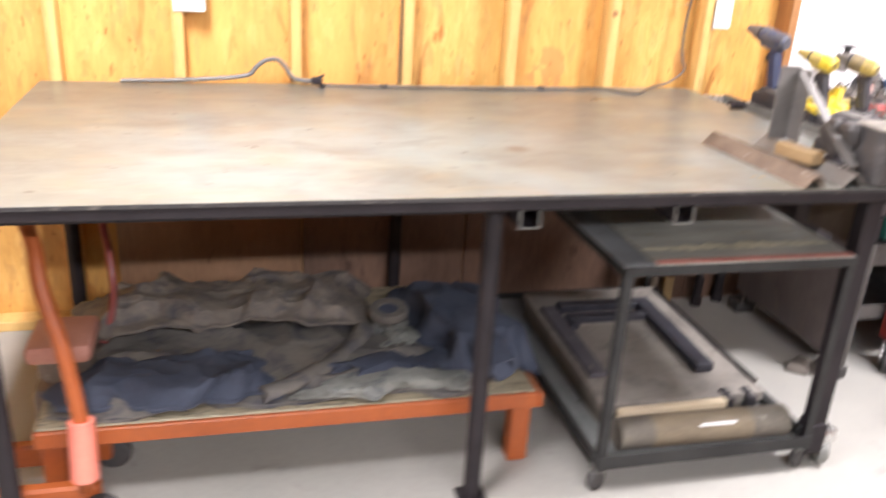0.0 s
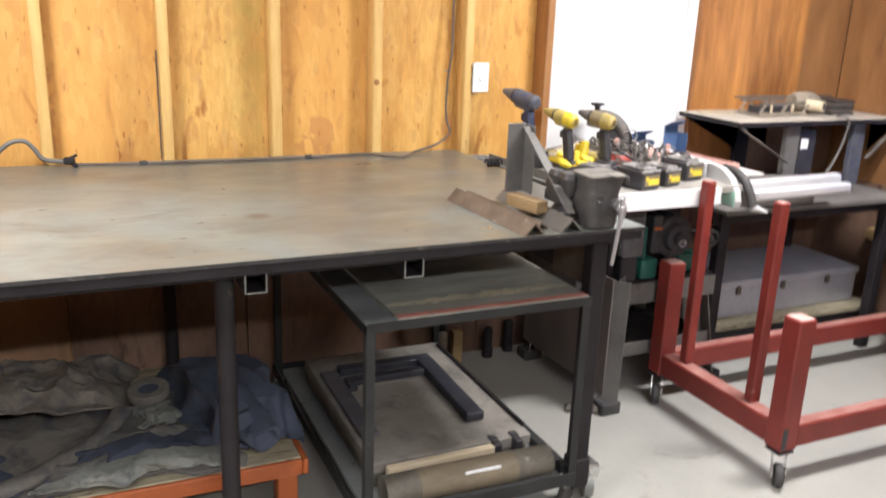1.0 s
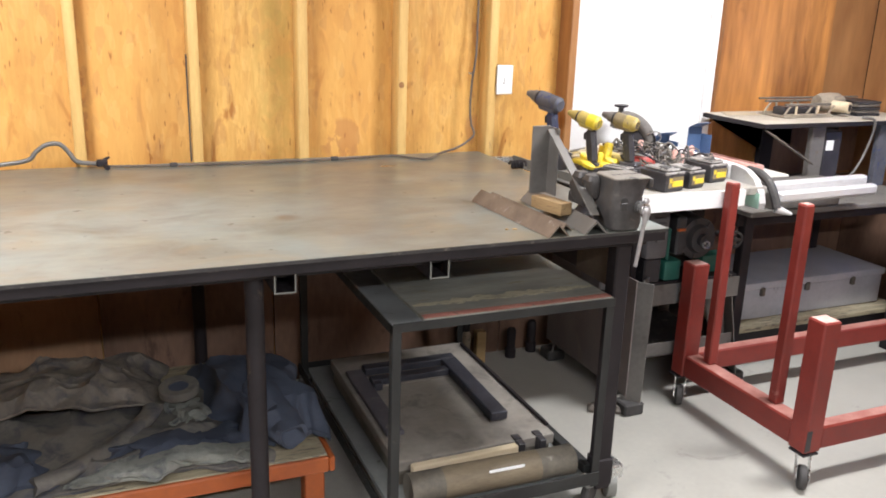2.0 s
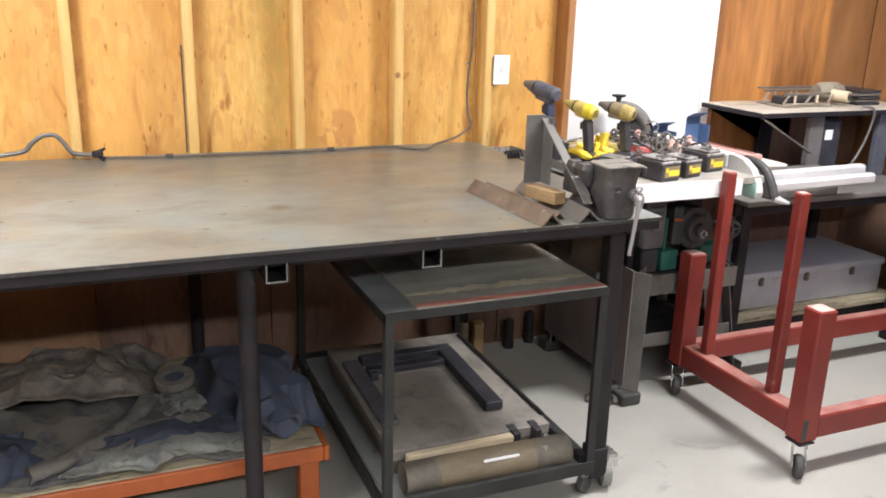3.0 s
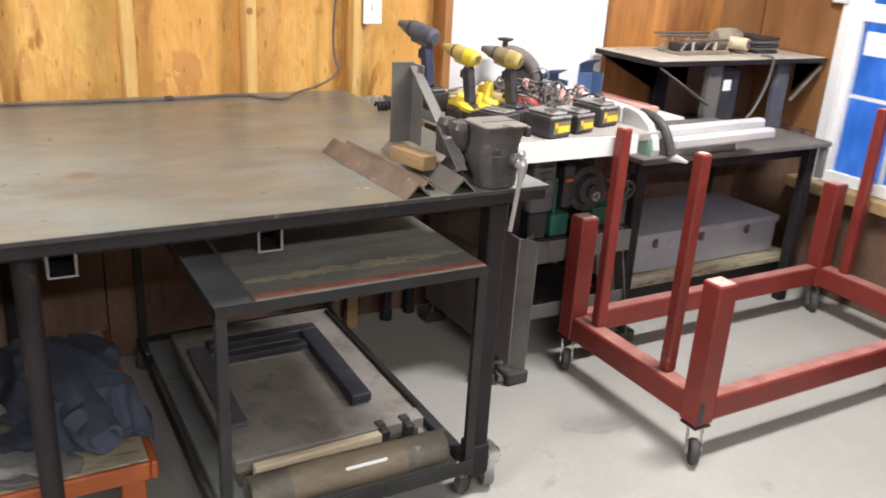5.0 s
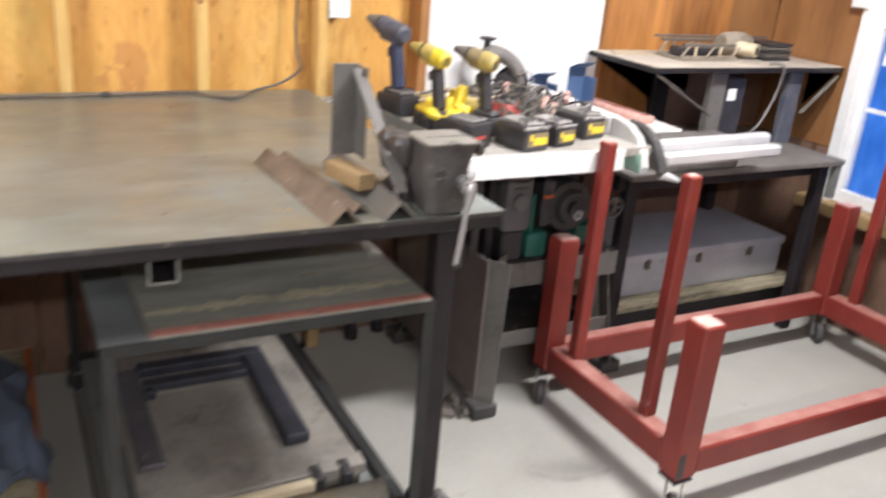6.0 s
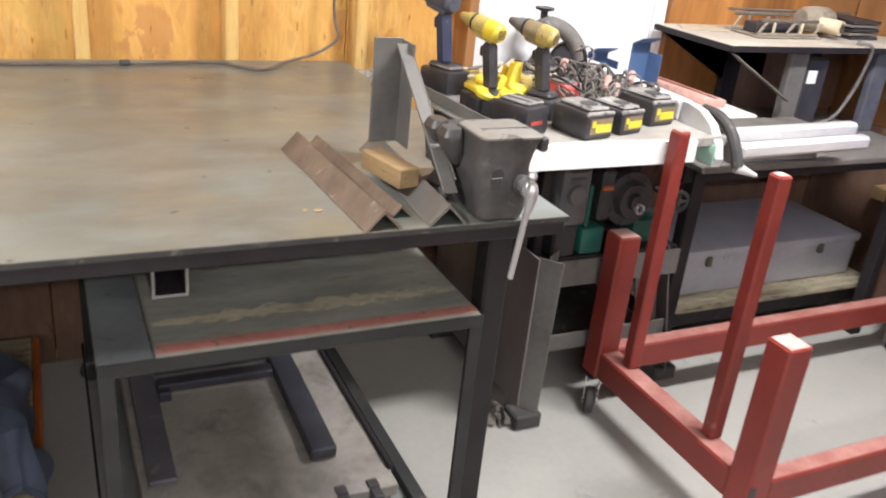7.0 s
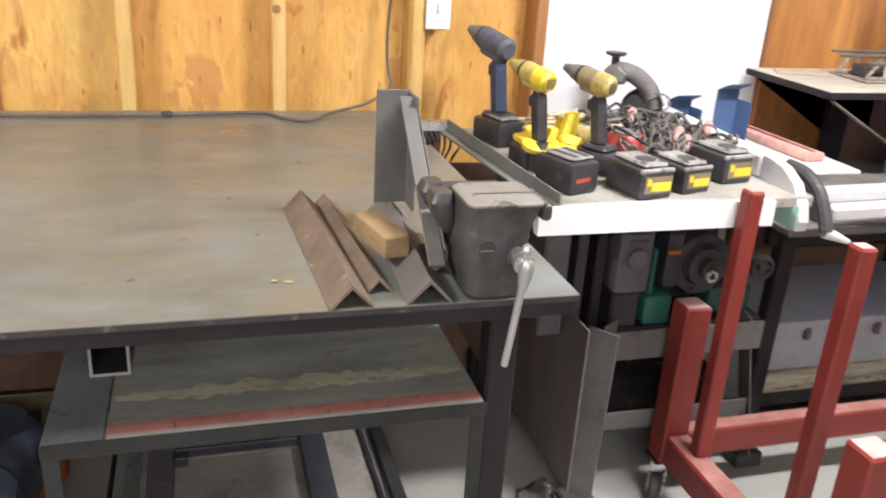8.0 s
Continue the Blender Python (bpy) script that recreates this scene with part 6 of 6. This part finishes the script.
lj = cloth("leather_coat", -0.41, 0.50, 2.30, 2.66, OZ + 0.04, 0.075, 7.0, LEATHER, "heaped brown leather welding coat with a wavy hem", 0.058, ledge=0.6)
sleeve = hose(B(), [(0.44, 2.29, OZ + 0.085), (0.38, 2.17, OZ + 0.072), (0.30, 2.09, OZ + 0.062), (0.22, 2.03, OZ + 0.050), (0.12, 1.985, OZ + 0.036)], 0.030, 20)
for vtx in sleeve.verts:
    vtx.co += Vector((0.016, 0.016, 0.020)) * gnarl(vtx.co, 26, 6.0) + Vector((0.02, 0, 0.008)) * gnarl(vtx.co, 9, 2.0)
    vtx.co.z = OZ + 0.045 + (vtx.co.z - OZ - 0.055) * 0.62
part("sleeve", sleeve, CANVAS, lj, "dirty canvas sleeve", world=True)
cloth("blue_rag", -0.42, 0.16, 1.965, 2.22, OZ + 0.02, 0.045, 8.0, NAVY, "dark blue rag bunched along the bench edge", 0.045, nx=60, ny=36)
cloth("grey_rag", 0.20, 0.70, 1.955, 2.06, OZ + 0.014, 0.024, 23.0, GREY_CLOTH, "pale grey stained rag hanging at the bench edge", 0.024, nx=60, ny=30, crisp=0.3)
cloth("blue_rag", 0.26, 0.70, 2.045, 2.125, OZ + 0.026, 0.026, 31.0, NAVY, "dark blue rag laid in a strip on the canvas", 0.026, nx=50, ny=22, crisp=0.3)
wj = cloth("work_jacket", 0.60, 0.90, 2.03, 2.60, OZ + 0.01, 0.115, 15.0, NAVY, "dark navy blue work jacket bundled on the bench end", 0.030, skew=0.08, crisp=0.15)
SLEEVE = pose(0.806, 1.985, OZ + 0.064, -76, 0, 14)
slv = lathe(B(), [(0.020, 0.03), (0.040, -0.004), (0.050, -0.006), (0.054, 0.010), (0.049, 0.05), (0.058, 0.08), (0.053, 0.11), (0.062, 0.15), (0.064, 0.22), (0.05, 0.26), (0, 0.27)], SLEEVE, 36)
for vtx in slv.verts:
    vtx.co += Vector((0, 0, 0.022)) * gnarl(vtx.co, 20, 4.0) + Vector((0.020, 0.012, 0)) * gnarl(vtx.co, 24, 9.0)
    vtx.co.z = OZ + 0.004 + max(0.0, vtx.co.z - OZ - 0.004) * 0.84
part("sleeve", slv, NAVY, wj, world=True)
rl = thing("tape_roll", pose(0.525, 2.315, OZ + 0.088, 6, -4, 0) @ Matrix.Scale(0.92, 4), "dusty grey roll of tape lying on the heap", "tape roll")
part("roll", lathe(B(), [(0.034, 0.0), (0.064, 0.0), (0.067, 0.004), (0.067, 0.026), (0.064, 0.030), (0.034, 0.028), (0.034, 0.0)], None, 30), CANVAS, rl)
part("core", lathe(B(), [(0.0, 0.006), (0.0335, 0.006), (0.0335, 0.024), (0.0, 0.022)], None, 30), NAVY, rl, "dark filled core")
cloth("glove", 0.50, 0.58, 2.20, 2.29, OZ + 0.040, 0.030, 41.0, GREY_CLOTH, "small pale work glove crumpled on the canvas", 0.03, nx=26, ny=20)

# ---- jack at the table's far end ----
jack = thing("floor_jack", pose(-0.55, 2.0, 0), "orange floor jack with a bent tube handle and salmon grip", "floor jack")
for y in (1.86, 2.06):
    part("side_frame", box(B(), -0.56, -0.30, y, y + 0.04, 0.05, 0.12, 0.008), ORANGE, jack, world=True)
part("handle_tube", hose(B(), [(-0.317, 1.815, 0.33), (-0.330, 1.835, 0.43), (-0.345, 1.85, 0.52), (-0.386, 1.90, 0.665), (-0.405, 1.96, 0.755), (-0.46, 2.06, 0.83), (-0.56, 2.2, 0.86)], 0.019, 10), ORANGE, jack, world=True)
part("grip", rod(B(), (-0.319, 1.80, 0.190), (-0.317, 1.817, 0.345), 0.033, 16, 0.030), SALMON, jack, "salmon plastic grip", world=True)
part("hose", hose(B(), [(-0.37, 2.62, 0.88), (-0.34, 2.5, 0.70), (-0.30, 2.38, 0.52), (-0.30, 2.34, 0.40), (-0.33, 2.30, 0.30)], 0.011, 8), RED, jack, "dark red hose", world=True)
part("lever_socket", bar(B(), (-0.319, 1.80, 0.19), (-0.34, 1.88, 0.10), 0.03, 0.03, 0.005), ORANGE, jack, world=True)
part("pump", rod(box(B(), -0.50, -0.32, 2.12, 2.34, 0.02, 0.26, 0.03, seg=2), (-0.42, 2.22, 0.26), (-0.42, 2.22, 0.34), 0.075, 20), RUSTY, jack, "rusty brown pump body", world=True)
part("pump_cap", box(B(), -0.50, -0.33, 2.10, 2.30, 0.341, 0.40, 0.02, seg=2), surface("dusty_pink_paint", (0.40, 0.17, 0.12), (0.52, 0.26, 0.20), 0.6), jack, "dull pink cap", world=True)
for y in (1.85, 2.11):
    part("wheel", lathe(B(), [(0, -0.015), (0.04, -0.016), (0.048, -0.01), (0.048, 0.01), (0.04, 0.016), (0, 0.015)], pose(-0.30, y, 0.048, 90, 0, 0)), RUBBER, jack, world=True)

# ---- round drum near the window ----
DX, DY = 3.52, 1.35
drum = thing("round_drum", pose(DX, DY, 0), "blue steel drum on a dark round dolly with tan hoops", "drum")
AT = pose(DX, DY, 0)
part("dolly", lathe(B(), [(0, 0.012), (0.225, 0.012), (0.238, 0.03), (0.236, 0.06), (0.215, 0.095), (0.0, 0.098)], AT, 44), IRON, drum, "dark round dolly", world=True)
part("drum_wall", lathe(B(), [(0.0, 0.0985), (0.200, 0.0985), (0.206, 0.12), (0.204, 0.20), (0.209, 0.215), (0.203, 0.23), (0.198, 0.345), (0.190, 0.355), (0.182, 0.345), (0, 0.340)], AT, 44), BLUE_STEEL, drum, world=True)
part("drum_lid", lathe(B(), [(0, 0.3405), (0.180, 0.3455), (0.180, 0.352), (0, 0.356)], AT, 36), GREY_STEEL, drum, "dusty grey lid", world=True)
for z, r in ((0.034, 0.238), (0.102, 0.207)):
    ring = B()
    lathe(ring, [(r - 0.010, z - 0.011), (r + 0.006, z - 0.009), (r + 0.010, z), (r + 0.006, z + 0.009), (r - 0.010, z + 0.011), (r - 0.010, z - 0.011)], AT, 44)
    part("hoop", ring, TAN_ROPE, drum, "tan rope-like hoop", world=True)
tubb = thing("brown_bucket", pose(DX, DY, 0.356), "dark brown wide bucket with a pale rim on the drum", "bucket")
part("bucket_wall", lathe(B(), [(0, 0.001), (0.185, 0.001), (0.20, 0.02), (0.262, 0.215), (0.250, 0.215), (0.188, 0.03), (0, 0.02)], None, 40), surface("dark_brown_plastic", (0.05, 0.028, 0.022), (0.11, 0.066, 0.05), 0.55, scale=8, fine=70, worn=(0.16, 0.11, 0.085), wear=0.66), tubb)
part("rim", lathe(B(), [(0.246, 0.2155), (0.268, 0.2155), (0.270, 0.226), (0.246, 0.228), (0.246, 0.2155)], None, 40), TAN_ROPE, tubb, "pale rolled rim")
part("filling", lathe(B(), [(0, 0.17), (0.20, 0.17), (0.225, 0.19), (0, 0.2125)], None, 30), RUSTY, tubb, "rust-brown scrap filling")
yb = thing("amber_tub", pose(DX - 0.07, DY + 0.05, 0.5695), "amber yellow plastic tub in the bucket", "tub")
part("tub", lathe(B(), [(0, 0.0), (0.15, 0.0), (0.17, 0.02), (0.185, 0.06), (0.205, 0.085), (0.21, 0.23), (0.19, 0.245), (0, 0.245)], None, 32), surface("amber_plastic", (0.62, 0.36, 0.08), (0.75, 0.48, 0.14), 0.4), yb)
part("lid", lathe(B(), [(0.0, 0.246), (0.19, 0.246), (0.195, 0.254), (0, 0.260)], None, 32), TAN_ROPE, yb, "dull tan lid")

# ---- small things on the table ----
coil = thing("coil_spring", pose(1.83, 2.60, TZ), "short dark coil spring lying on the table edge", "spring")
part("coil", hose(B(), [(1.800 + 0.0027 * i, 2.60 + 0.013 * math.cos(i * 1.25), TZ + 0.0185 + 0.013 * math.sin(i * 1.25)) for i in range(24)], 0.0045, 7, 3), DARK_STEEL, coil, world=True)
hang = thing("hanging_cord", pose(1.93, 2.98, 0.6), "thin dark cords hanging behind the saw", "cord")
for dx in (0.0, 0.018, 0.05):
    part("cord", hose(B(), [(1.985 + dx, 2.96, 0.885), (1.99 + dx, 2.955, 0.84), (1.98 + dx * 0.6, 2.96, 0.77), (1.995 + dx, 2.96, 0.62)], 0.0035, 6), BLACK, hang, world=True)
for k, (x, y) in enumerate(((1.407, 1.798), (1.385, 1.803))):
    chip = thing("wood_chip", pose(x, y, TZ, 0, 0, 40 * k), "small tan wood chip on the steel table", "chip")
    part("chip", box(B(), -0.007 + 0.002 * k, 0.007 - 0.002 * k, -0.004, 0.004, 0.0005, 0.003, 0.001), TAN_WOOD, chip)
